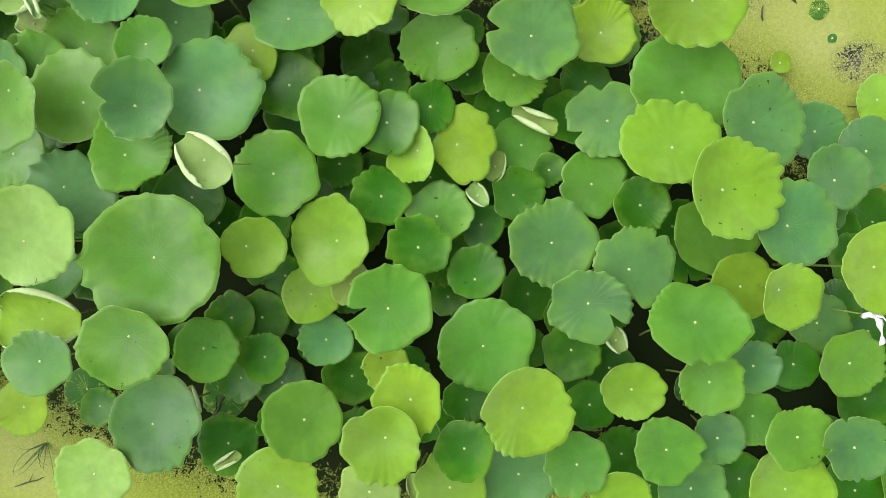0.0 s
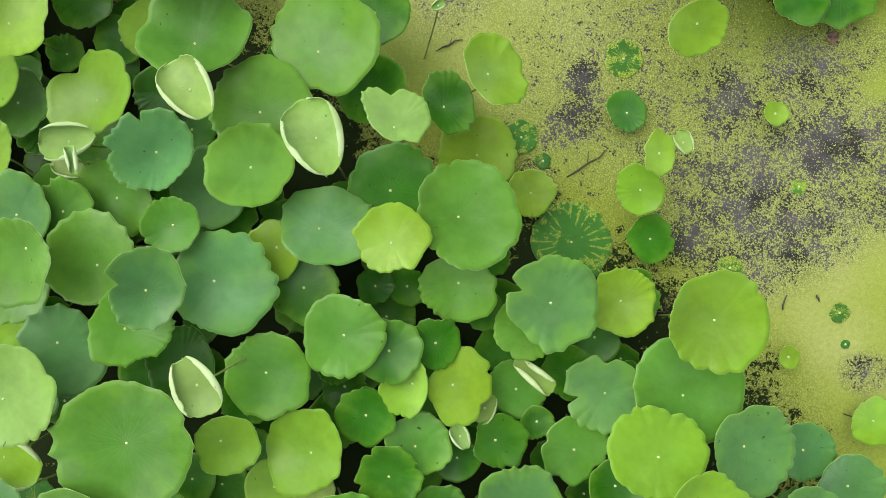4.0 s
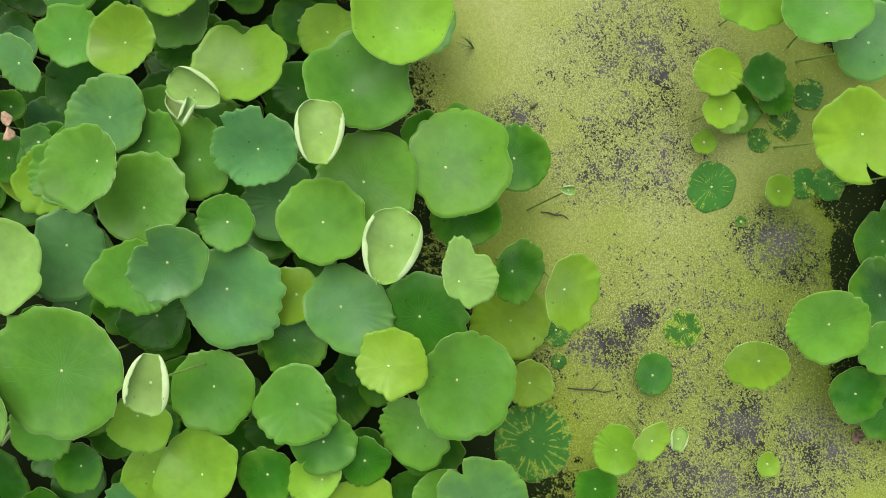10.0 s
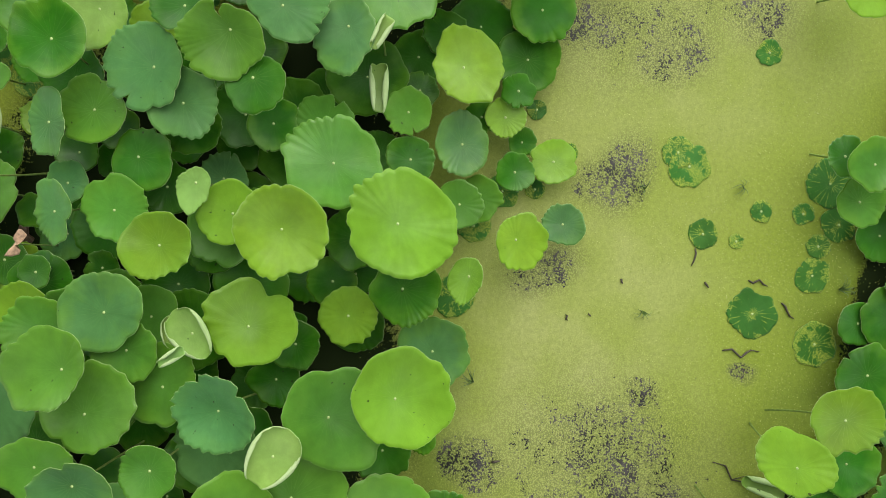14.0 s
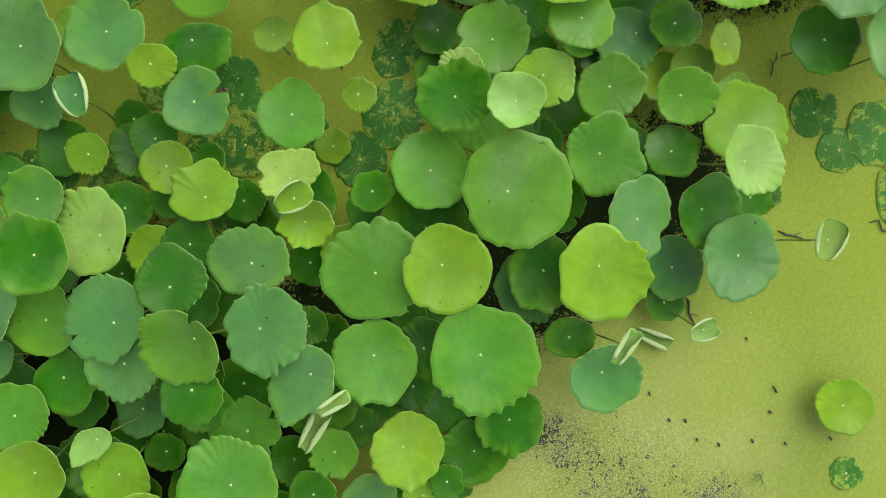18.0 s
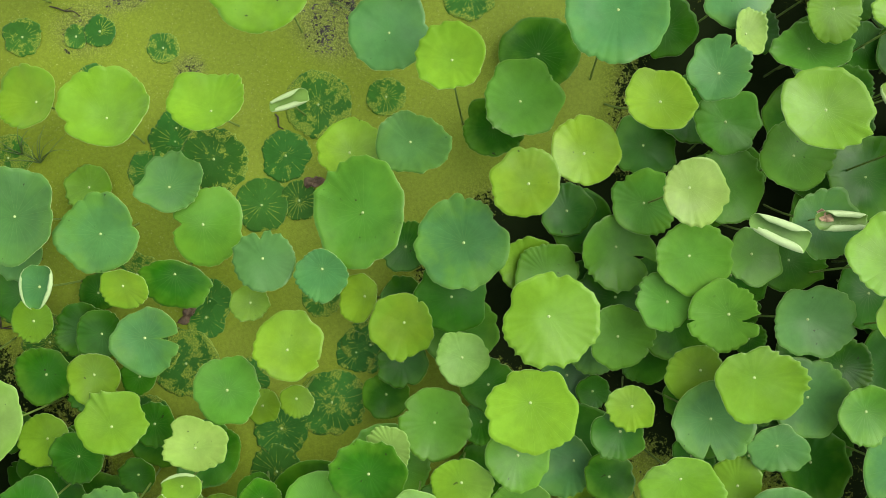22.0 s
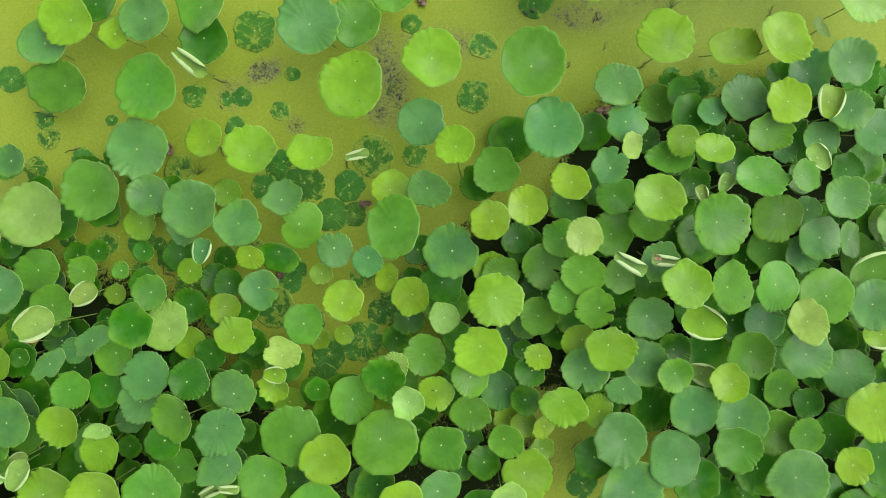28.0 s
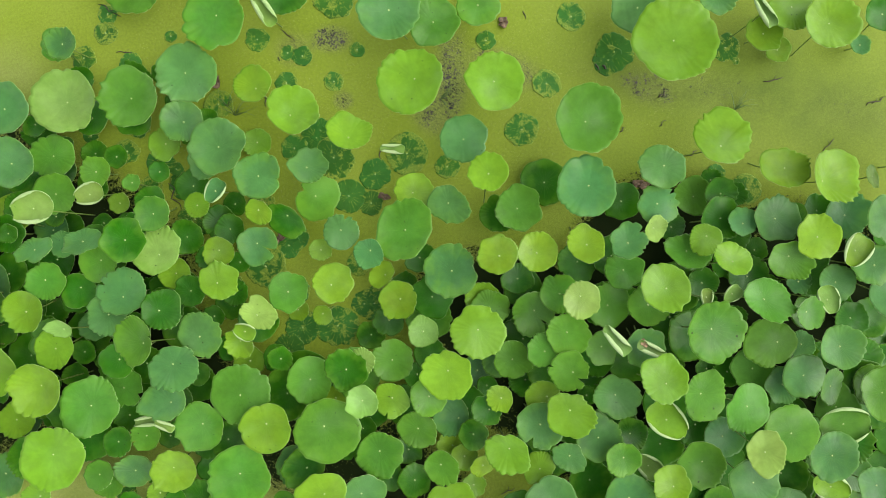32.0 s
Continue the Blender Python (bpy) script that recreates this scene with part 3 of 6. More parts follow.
def tube(points, radii, sides=7):
    """A round stem along a line of points, closed at both ends."""
    P = [Vector(q) for q in points]
    verts, faces = [], []
    for i, (q, rad) in enumerate(zip(P, radii)):
        d = (P[min(i + 1, len(P) - 1)] - P[max(i - 1, 0)]).normalized()
        a = d.orthogonal().normalized()
        b = d.cross(a)
        for s in range(sides):
            t = 2 * math.pi * s / sides
            verts.append(tuple(q + rad * (math.cos(t) * a + math.sin(t) * b)))
    for i in range(len(P) - 1):
        for s in range(sides):
            e = (s + 1) % sides
            faces.append((i * sides + s, i * sides + e, (i + 1) * sides + e, (i + 1) * sides + s))
    faces.append(tuple(range(sides))[::-1])
    faces.append(tuple((len(P) - 1) * sides + s for s in range(sides)))
    return verts, faces


def navel_mesh():
    verts, faces = [(0, 0, 0.0035)], []
    for rad, h in ((0.0030, 0.0032), (0.0050, 0.0016), (0.0066, -0.001)):
        verts += [(rad * math.cos(2 * math.pi * s / 10) * (1 + 0.1 * math.sin(3 * s)), rad * math.sin(2 * math.pi * s / 10), h) for s in range(10)]
    faces += [(0, 1 + s, 1 + (s + 1) % 10) for s in range(10)]
    for i in range(2):
        faces += [(1 + i * 10 + s, 11 + i * 10 + s, 11 + i * 10 + (s + 1) % 10, 1 + i * 10 + (s + 1) % 10) for s in range(10)]
    return mesh("navel", verts, faces, [NAVEL])


NAVEL_MESH = navel_mesh()
COUNT = [0]
SPOTS = []


BLADES = []


def leaf(x, y, z, r, tone, kind="", off=(0, 0), aspect=1.0, axis=0.0, notch=None, fold=None, roll=None, foot=None, dents=(), cup=None):
    """One lotus leaf: its blade, the pale navel in the middle and the stalk down to the water."""
    COUNT[0] += 1
    SPOTS.append((x, y, z, r))
    rng = np.random.default_rng(1000 + COUNT[0])
    flat = tone == "w"
    size = "large" if r > 0.19 else "small" if r < 0.11 else "broad"
    if flat:
        name, label = "floating_lotus_leaf", "%s dark green lotus leaf lying flat among duckweed" % ("small" if r < 0.07 else "round")
    elif roll is not None:
        name, label = "rolled_lotus_leaf", "pale unopened lotus leaf rolled into two scrolls"
    elif fold is not None:
        name, label = "folded_lotus_leaf", "%s lotus leaf with both margins curled up, pale beneath" % HUES[tone]
    else:
        name = {"y": "young_lotus_leaf", "d": "low_lotus_leaf" if r > 0.12 else "small_lotus_leaf"}.get(tone, "lotus_leaf")
        look_ = {"torn": " with torn, nibbled edges", "wavy": " with a strongly waved rim", "cup": " cupped like a bowl", "kidney": " bent into a kidney shape"}.get(kind, " split at one side" if notch is not None else " with a scalloped rim")
        label = "%s %s lotus leaf%s" % (size, HUES[tone], look_)
    thing = new(name)
    thing.location = (x, y, z)
    thing.empty_display_size = 0.05
    tagged(thing, label, "lotus leaf", {"young_lotus_leaf": "young leaves over the pond", "low_lotus_leaf": "low leaves under the canopy", "small_lotus_leaf": "small leaves under the canopy", "floating_lotus_leaf": "leaves afloat on the pond", "lotus_leaf": "full-grown leaves over the pond"}.get(name, "curled leaves over the pond"))
    blade = part("blade", blade_mesh(rng, r, kind, off, aspect, axis, notch, fold, roll, flat, dents, cup), thing)
    if not flat and fold is None and roll is None:
        BLADES.append((z, np.array((x, y, z)), r + math.hypot(*off), thing, blade.data))
    c = np.array(TONES[tone]) * rng.uniform(0.86, 1.16)
    c = c * (1 + rng.uniform(-0.12, 0.12) * np.array([1.0, 0.0, -0.6]))
    blade.color = (*c.tolist(), 1)
    if roll is None:
        part("navel", NAVEL_MESH, thing, "pale yellowish dot").location = (0, 0, 0.004 if flat else 0.001)
    if not flat and z > 0.03:
        sway = (rng.normal(0, 0.12, 2) * z).tolist() if foot is None else foot
        pts = [(sway[0] * t ** 1.6, sway[1] * t ** 1.6, -0.002 - (z + 0.04) * t) for t in (0, 0.17, 0.33, 0.5, 0.67, 0.83, 1)]
        v, f = tube(pts, [0.0042 + 0.00025 * k for k in range(7)])
        part("stalk", mesh("stalk", v, f, [STALK]), thing)
    return thing


leaf(-1.180, -0.050, 0.706, 0.291, "g", off=(-0.002, -0.011), aspect=0.93, axis=3)
leaf(-1.687, 0.012, 0.746, 0.201, "p", off=(0.026, 0.025), aspect=0.93, axis=-86)
leaf(-1.76, -0.33, 0.51, 0.186, "y", fold=-4)
leaf(-1.609, 0.245, 0.610, 0.200, "b", off=(0.039, -0.018), aspect=0.78, axis=-47)
leaf(-1.531, 0.604, 0.608, 0.201, "g", off=(-0.038, 0.024), dents=((15, 0.10, 6), (-45, 0.12, 5),))
leaf(-1.264, 0.571, 0.704, 0.170, "b", kind="cup", off=(0.021, 0.019), aspect=0.86, axis=-86, dents=((-175, 0.25, 8),))
leaf(-1.041, 0.664, 0.597, 0.224, "b", cup=0.16, off=(0.042, 0.003))
leaf(-1.34, 0.38, 0.63, 0.169, "g", kind="torn", off=(0.028, 0.010))
leaf(-0.844, 0.864, 0.500, 0.134, "y", off=(-0.016, -0.019))
leaf(-0.678, 0.992, 0.535, 0.215, "b", cup=0.05, off=(0.034, 0.022), aspect=0.81, axis=3, dents=((5, 0.30, 4),))
leaf(-0.69, 0.72, 0.47, 0.157, "d")
leaf(-0.457, 0.570, 0.524, 0.181, "g")
leaf(-0.030, 0.915, 0.461, 0.179, "g", off=(0.006, -0.027), aspect=0.83, axis=3)
leaf(0.384, 0.935, 0.501, 0.206, "b", off=(0.009, 0.011), dents=((175, 0.35, 5),))
leaf(0.32, 0.79, 0.40, 0.145, "g")
leaf(-0.06, 0.63, 0.48, 0.116, "d")
leaf(-0.25, 0.55, 0.52, 0.148, "d")
leaf(-0.113, 0.431, 0.517, 0.133, "y", off=(-0.032, -0.017), aspect=0.80, axis=-86)
leaf(0.063, 0.465, 0.441, 0.175, "y", off=(0.032, 0.005), aspect=0.83, axis=-86)
leaf(0.37, 0.49, 0.28, 0.138, "g")
leaf(0.758, 0.591, 0.364, 0.184, "b", off=(-0.019, 0.003), aspect=0.91, axis=-86, dents=((100, 0.25, 12), (-155, 0.35, 5), (-45, 0.12, 8),))
leaf(0.966, 0.427, 0.620, 0.218, "y", off=(-0.013, 0.026), aspect=0.85, axis=3, dents=((85, 0.10, 12),))
leaf(1.34, 0.55, 0.55, 0.197, "b", off=(0.037, 0.000), dents=((-165, 0.10, 20), (130, 0.10, 8),))
leaf(1.135, 0.242, 0.718, 0.203, "y", kind="wavy", off=(0.049, 0.005))
leaf(1.708, 0.305, 0.523, 0.143, "b", off=(0.016, 0.017))
leaf(1.43, 0.10, 0.68, 0.182, "b", off=(0.035, 0.012))
leaf(1.24, 0.07, 0.38, 0.193, "g")
leaf(1.81, -0.07, 0.63, 0.191, "y", off=(0.029, 0.000))
leaf(1.382, -0.164, 0.686, 0.142, "y", off=(0.058, -0.030))
leaf(1.313, -0.163, 0.500, 0.150, "y")
leaf(1.055, -0.305, 0.652, 0.205, "g", off=(0.009, 0.003), aspect=0.86, axis=3, dents=((90, 0.14, 13),))
leaf(0.815, -0.090, 0.528, 0.181, "b", kind="torn", off=(0.021, 0.015))
leaf(0.487, 0.024, 0.465, 0.197, "b")
leaf(0.634, -0.238, 0.544, 0.178, "b", off=(0.003, -0.012), aspect=0.92, axis=3, notch=-29)
leaf(0.69, 0.30, 0.35, 0.158, "g", dents=((-30, 0.30, 16), (175, 0.12, 12), (-105, 0.15, 8),))
leaf(0.90, 0.20, 0.40, 0.127, "d")
leaf(0.327, 0.247, 0.341, 0.126, "d", off=(0.024, 0.005))
leaf(-0.028, 0.142, 0.403, 0.150, "g", off=(0.012, 0.020), aspect=0.93, axis=3)
leaf(-0.28, 0.23, 0.43, 0.133, "d")
leaf(-0.748, 0.320, 0.505, 0.190, "g", off=(0.015, -0.002), dents=((155, 0.08, 12),))
leaf(-0.89, 0.32, 0.93, 0.118, "p", fold=-44)
leaf(-0.852, -0.001, 0.556, 0.133, "y", off=(0.043, -0.002))
leaf(-0.468, 0.027, 0.493, 0.203, "y", off=(-0.034, 0.003), aspect=0.84, axis=-86)
leaf(-0.11, -0.00, 0.46, 0.147, "d", kind="torn")
leaf(0.147, -0.143, 0.423, 0.134, "d", off=(0.004, 0.036), aspect=0.92, axis=3)
leaf(-0.237, -0.269, 0.519, 0.191, "g", off=(0.009, 0.005), notch=-179)
leaf(0.186, -0.444, 0.437, 0.212, "g", off=(0.013, 0.009))
leaf(0.344, -0.677, 0.610, 0.192, "y", off=(0.020, -0.014))
leaf(-0.130, -0.640, 0.637, 0.158, "y", off=(-0.013, 0.000), aspect=0.92, axis=-86)
leaf(-0.23, -0.79, 0.67, 0.165, "y", off=(-0.014, -0.024))
leaf(-0.620, -0.782, 0.435, 0.187, "g", aspect=0.93, axis=-86)
leaf(-1.102, -0.473, 0.373, 0.147, "g", off=(0.022, -0.004))
leaf(-0.89, -0.35, 0.19, 0.136, "d")
leaf(-0.85, -0.53, 0.26, 0.122, "d")
leaf(-1.27, -0.37, 0.73, 0.193, "g", off=(-0.014, -0.039), aspect=0.85, axis=0)
leaf(-0.55, -0.44, 0.29, 0.129, "b")
leaf(-1.313, -0.812, 0.419, 0.226, "b", off=(0.023, 0.009), aspect=0.85, axis=-86)
leaf(-1.72, -0.50, 0.59, 0.145, "b")
leaf(0.869, -0.643, 0.394, 0.147, "y", aspect=0.86, axis=3)
leaf(1.01, -0.90, 0.45, 0.153, "g")
leaf(1.26, -0.86, 0.40, 0.124, "b")
leaf(1.15, -0.57, 0.57, 0.146, "g")
leaf(1.42, -0.53, 0.40, 0.119, "b")
leaf(1.84, -0.51, 0.43, 0.148, "g")
leaf(1.58, -0.83, 0.48, 0.146, "g")
leaf(1.78, -0.85, 0.56, 0.147, "b", kind="torn")
leaf(1.57, -1.09, 0.40, 0.198, "y")
leaf(0.61, -0.97, 0.45, 0.147, "g")
leaf(-0.74, -1.09, 0.42, 0.190, "y")
leaf(0.10, -0.87, 0.55, 0.133, "d")
leaf(0.42, 0.59, 0.36, 0.110, "p", roll=-24)
leaf(-0.351, 1.013, 0.628, 0.152, "y", cup=0.05, off=(-0.002, 0.023))
leaf(1.050, 0.690, 0.500, 0.250, "g", off=(0.010, 0.030))
leaf(0.74, 1.02, 0.30, 0.161, "y")
leaf(0.11, 0.82, 0.30, 0.102, "d")
leaf(1.75, 0.56, 0.30, 0.139, "b")
leaf(1.96, 0.46, 0.35, 0.158, "b")
leaf(-1.98, -0.77, 0.30, 0.134, "y")
leaf(-1.06, -0.98, 0.15, 0.157, "d")
leaf(-1.56, -1.03, 0.45, 0.168, "p")
leaf(-0.32, -1.10, 0.45, 0.142, "p")
leaf(0.04, -1.07, 0.47, 0.165, "y")
leaf(0.12, -0.73, 0.25, 0.114, "d")
leaf(0.36, -1.05, 0.35, 0.171, "b")
leaf(1.63, -0.53, 0.35, 0.116, "d")
leaf(1.44, -0.77, 0.40, 0.124, "g")
leaf(1.16, -1.11, 0.35, 0.163, "b")
leaf(0.81, -1.14, 0.45, 0.142, "y")
leaf(0.61, -0.48, 0.30, 0.139, "d")
leaf(-0.26, -0.57, 0.30, 0.112, "y")
leaf(-0.44, -0.63, 0.20, 0.138, "d")
leaf(-0.61, -0.22, 0.35, 0.137, "y")
leaf(-0.42, -0.17, 0.39, 0.098, "p")
leaf(0.18, 0.11, 0.30, 0.107, "d")
leaf(0.50, 0.37, 0.30, 0.080, "d")
leaf(-1.19, 0.23, 0.30, 0.161, "d")
leaf(-1.83, -0.13, 0.30, 0.139, "d")
leaf(-1.25, 1.04, 0.35, 0.184, "b")
leaf(-1.584, 0.894, 0.493, 0.184, "g", off=(-0.012, -0.003), aspect=0.88, axis=-26)
leaf(-1.454, 1.133, 0.520, 0.188, "b", kind="torn", cup=0.40, aspect=0.91, axis=42)
leaf(-1.95, 0.53, 0.44, 0.175, "g", aspect=0.70, axis=-79)
leaf(-0.50, 0.40, 0.25, 0.114, "d")
leaf(1.10, 0.11, 0.25, 0.125, "d")
leaf(0.71, -0.75, 0.25, 0.120, "d")
leaf(1.043, 1.045, 0.630, 0.212, "y")
leaf(-0.106, 1.196, 0.533, 0.242, "g", off=(0.043, 0.021), aspect=0.90, axis=-47)
leaf(2.18, 0.76, 0.10, 0.120, "y")
leaf(1.75, -0.34, 0.35, 0.145, "b")
leaf(0.26, 0.66, 0.25, 0.125, "d")
leaf(0.59, 0.63, 0.25, 0.125, "d")
leaf(0.88, -1.00, 0.20, 0.144, "d")
leaf(1.43, -1.10, 0.25, 0.136, "d")
leaf(2.03, -0.71, 0.25, 0.142, "d")
leaf(-0.64, -0.50, 0.10, 0.086, "d")
leaf(0.78, -0.41, 0.45, 0.064, "p", fold=-59)
leaf(-1.85, -0.75, 0.00, 0.118, "w")
leaf(-1.13, -0.78, 0.00, 0.118, "w")
leaf(-0.39, 0.96, 0.10, 0.143, "d")
leaf(-0.63, 0.26, 0.15, 0.112, "d")
leaf(0.43, -0.23, 0.10, 0.143, "d")
leaf(-1.03, -0.35, 0.20, 0.124, "d")
leaf(-1.70, -0.80, 0.15, 0.098, "d")
leaf(1.05, -1.19, 0.10, 0.143, "d")
leaf(0.83, -0.59, 0.15, 0.126, "d")
leaf(0.16, 0.24, 0.40, 0.062, "p", fold=-49)
leaf(0.24, 0.38, 0.35, 0.074, "p", fold=-109)
leaf(-1.03, -1.03, 0.25, 0.071, "p", roll=30)
leaf(-1.21, -0.75, 0.20, 0.072, "p", roll=-74)
leaf(-1.82, 0.98, 0.49, 0.075, "p", fold=-14)
leaf(-0.12, -1.09, 0.39, 0.056, "p", fold=-69)
leaf(-0.71, 0.79, 0.39, 0.041, "p", fold=13)
leaf(-2.208, 0.951, 0.471, 0.155, "y", cup=0.27, dents=((15, 0.08, 12),))
leaf(-1.81, 1.08, 0.56, 0.118, "p", fold=28)
leaf(-1.047, 1.412, 0.562, 0.225, "g", off=(0.004, 0.019), dents=((-85, 0.12, 12),))
leaf(-0.878, 1.736, 0.533, 0.239, "g", off=(0.021, 0.058), dents=((-85, 0.10, 12),))
leaf(-1.287, 1.405, 0.728, 0.132, "p", fold=138)
leaf(-1.010, 1.170, 0.605, 0.199, "g", off=(-0.005, 0.007), aspect=0.91, axis=42)
leaf(-0.743, 1.346, 0.731, 0.152, "p", fold=-54)
leaf(-0.456, 1.473, 0.694, 0.156, "p", off=(-0.005, 0.065), aspect=0.75, axis=-26, dents=((107, 0.38, 26), (-65, 0.20, 14),))
leaf(-0.305, 1.703, 0.261, 0.165, "d", off=(0.023, 0.024), aspect=0.72, axis=-47)
leaf(-0.141, 1.810, 0.600, 0.168, "y", off=(0.030, 0.022), aspect=0.74, axis=-46)
leaf(-0.425, 1.235, 0.487, 0.205, "d", off=(0.013, 0.011))
leaf(-0.66, 1.69, 0.30, 0.167, "d")
leaf(-0.73, 2.04, 0.30, 0.167, "d")
leaf(-0.09, 1.55, 0.08, 0.202, "y")
leaf(0.11, 1.71, 0.00, 0.089, "w")
leaf(0.22, 1.43, 0.10, 0.120, "y")
leaf(0.50, 1.25, 0.00, 0.210, "w", kind="vein")
leaf(0.52, 2.24, 0.00, 0.101, "w")
leaf(0.598, 1.959, 0.047, 0.112, "d", off=(-0.007, 0.009), aspect=0.91, axis=-47)
leaf(0.722, 1.567, 0.205, 0.128, "y", off=(-0.008, -0.002), aspect=0.85, axis=-47)
leaf(0.71, 1.72, 0.39, 0.104, "y", aspect=0.75, axis=-76)
leaf(0.86, 1.84, 0.22, 0.061, "p", fold=-46)
leaf(0.86, 1.36, 0.10, 0.120, "d")
leaf(0.737, 2.354, 0.359, 0.153, "y", off=(0.006, -0.024), aspect=0.76, axis=42)
leaf(1.322, 2.141, 0.075, 0.063, "y")
leaf(0.820, 2.734, 0.329, 0.198, "g", off=(-0.007, -0.017), aspect=0.89, axis=42)
leaf(0.90, 3.05, 0.25, 0.180, "d")
leaf(1.17, 2.96, 0.25, 0.137, "d")
leaf(1.31, 2.68, 0.16, 0.096, "d")
leaf(1.33, 1.33, 0.00, 0.065, "w")
leaf(1.57, 1.83, 0.00, 0.041, "w")
leaf(1.94, 1.25, 0.00, 0.053, "w")
leaf(2.01, 1.10, 0.00, 0.024, "w")
leaf(1.72, 0.96, 0.04, 0.058, "y")
leaf(-1.946, 0.717, 0.562, 0.179, "b", off=(-0.009, -0.004))
leaf(-1.26, 0.85, 0.62, 0.120, "g")
leaf(-2.17, 1.11, 0.22, 0.123, "d")
leaf(-1.19, 0.94, 0.27, 0.167, "d")
leaf(-1.89, 0.82, 0.35, 0.153, "g")
leaf(-1.90, 0.40, 0.50, 0.151, "g")
leaf(-0.32, 0.65, 0.15, 0.155, "d")
leaf(-0.73, 0.64, 0.15, 0.169, "d")
leaf(-1.34, 0.12, 0.20, 0.167, "d")
leaf(-2.17, 0.14, 0.20, 0.157, "y")
leaf(-0.23, 3.15, 0.04, 0.130, "d")
leaf(-0.16, 3.35, 0.05, 0.101, "d")
leaf(-0.30, 2.99, 0.25, 0.094, "y")
leaf(-0.20, 2.90, 0.08, 0.064, "y")
leaf(0.02, 2.82, 0.00, 0.131, "w")
leaf(0.23, 3.04, 0.10, 0.081, "y")
leaf(0.31, 3.22, 0.00, 0.080, "w")
leaf(-0.02, 3.17, 0.00, 0.066, "w")
leaf(-1.382, 1.620, 0.589, 0.225, "g", cup=0.27, off=(0.000, 0.054), dents=((-65, 0.15, 16), (55, 0.10, 16), (-175, 0.06, 13),))
leaf(0.139, 3.271, 0.552, 0.210, "y", off=(-0.007, -0.030), aspect=0.84, axis=-26, notch=-15)
leaf(0.26, 2.83, 0.00, 0.030, "w")
leaf(0.72, 3.25, 0.20, 0.155, "d")
leaf(0.39, 3.32, 0.00, 0.089, "w")
leaf(0.25, 1.62, 0.00, 0.042, "w")
leaf(-0.45, 2.15, 0.30, 0.035, "p", fold=44, foot=(-0.04, -0.21))
leaf(-2.968, 1.060, 0.549, 0.190, "b", kind="torn", off=(-0.003, -0.041), aspect=0.92, axis=18)
leaf(-2.84, 0.74, 0.46, 0.155, "g")
leaf(-2.79, 0.58, 0.54, 0.153, "b", aspect=0.65, axis=-4, dents=((105, 0.15, 12), (45, 0.15, 12), (-125, 0.10, 12),))
leaf(-2.768, 1.109, 0.376, 0.152, "d", off=(0.026, 0.011), aspect=0.89, axis=82)
leaf(-2.618, 0.886, 0.418, 0.148, "d", cup=0.40, off=(0.016, 0.023), aspect=0.89, axis=-26)
leaf(-2.853, 1.492, 0.619, 0.128, "d", off=(0.025, 0.005))
leaf(-2.71, 1.49, 0.34, 0.127, "d", kind="torn")
leaf(-2.460, 1.157, 0.502, 0.099, "p", off=(0.030, -0.010), aspect=0.67, axis=-26)
leaf(-2.390, 0.759, 0.441, 0.146, "g", off=(-0.009, 0.013))
leaf(-2.41, 0.53, 0.50, 0.150, "b", aspect=0.66, axis=0, dents=((60, 0.28, 18), (-115, 0.20, 18),))
leaf(-2.55, 0.52, 0.35, 0.105, "b")
leaf(-2.210, 1.511, 0.534, 0.198, "y", cup=0.45, off=(0.014, 0.019), dents=((0, 0.10, 9),))
leaf(-2.313, 1.275, 0.420, 0.150, "y")
leaf(-2.477, 1.761, 0.464, 0.222, "g", aspect=0.94, axis=82)
leaf(-2.171, 2.017, 0.556, 0.238, "y", off=(0.002, 0.021), dents=((-115, 0.10, 10),))
leaf(-1.874, 1.991, 0.356, 0.163, "d", off=(0.007, 0.017))
leaf(-1.897, 2.303, 0.410, 0.110, "y", off=(0.013, -0.022), aspect=0.69, axis=-26)
leaf(-2.527, 2.358, 0.216, 0.156, "b", aspect=0.85, axis=-7)
leaf(-2.705, 2.118, 0.257, 0.115, "g")
leaf(-2.64, 2.59, 0.17, 0.101, "y")
leaf(-2.400, 2.813, 0.110, 0.124, "y", aspect=0.90, axis=82)
leaf(-2.035, 2.557, 0.252, 0.138, "y", off=(0.014, 0.026), aspect=0.93, axis=-7)
leaf(-2.08, 2.81, 0.16, 0.107, "b")
leaf(-2.26, 2.41, 0.13, 0.118, "g")
leaf(-2.37, 2.61, 0.12, 0.099, "d")
leaf(-2.52, 2.67, 0.10, 0.072, "d")
leaf(-2.29, 2.55, 0.00, 0.088, "w")
leaf(-2.28, 2.72, 0.00, 0.053, "w")
leaf(-1.799, 1.291, 0.456, 0.213, "y", off=(-0.020, 0.018), aspect=0.88, axis=63, dents=((142, 0.20, 13), (-41, 0.15, 12),))
leaf(-1.73, 1.01, 0.63, 0.062, "p", roll=115)
leaf(-1.447, 1.922, 0.678, 0.204, "y", cup=0.34, off=(-0.014, 0.038))
leaf(-1.77, 0.78, 0.56, 0.142, "g")
leaf(-1.75, 0.62, 0.75, 0.178, "g", off=(-0.017, -0.066), aspect=0.92, axis=-64)
leaf(-1.98, 0.24, 0.35, 0.148, "y")
leaf(-0.882, 3.636, 0.540, 0.192, "y", off=(-0.031, -0.012), aspect=0.70, axis=63)
leaf(-0.615, 3.351, 0.437, 0.177, "y", off=(-0.001, -0.011), aspect=0.83, axis=63)
leaf(-0.373, 3.505, 0.503, 0.204, "g", off=(-0.027, -0.016), aspect=0.81, axis=63)
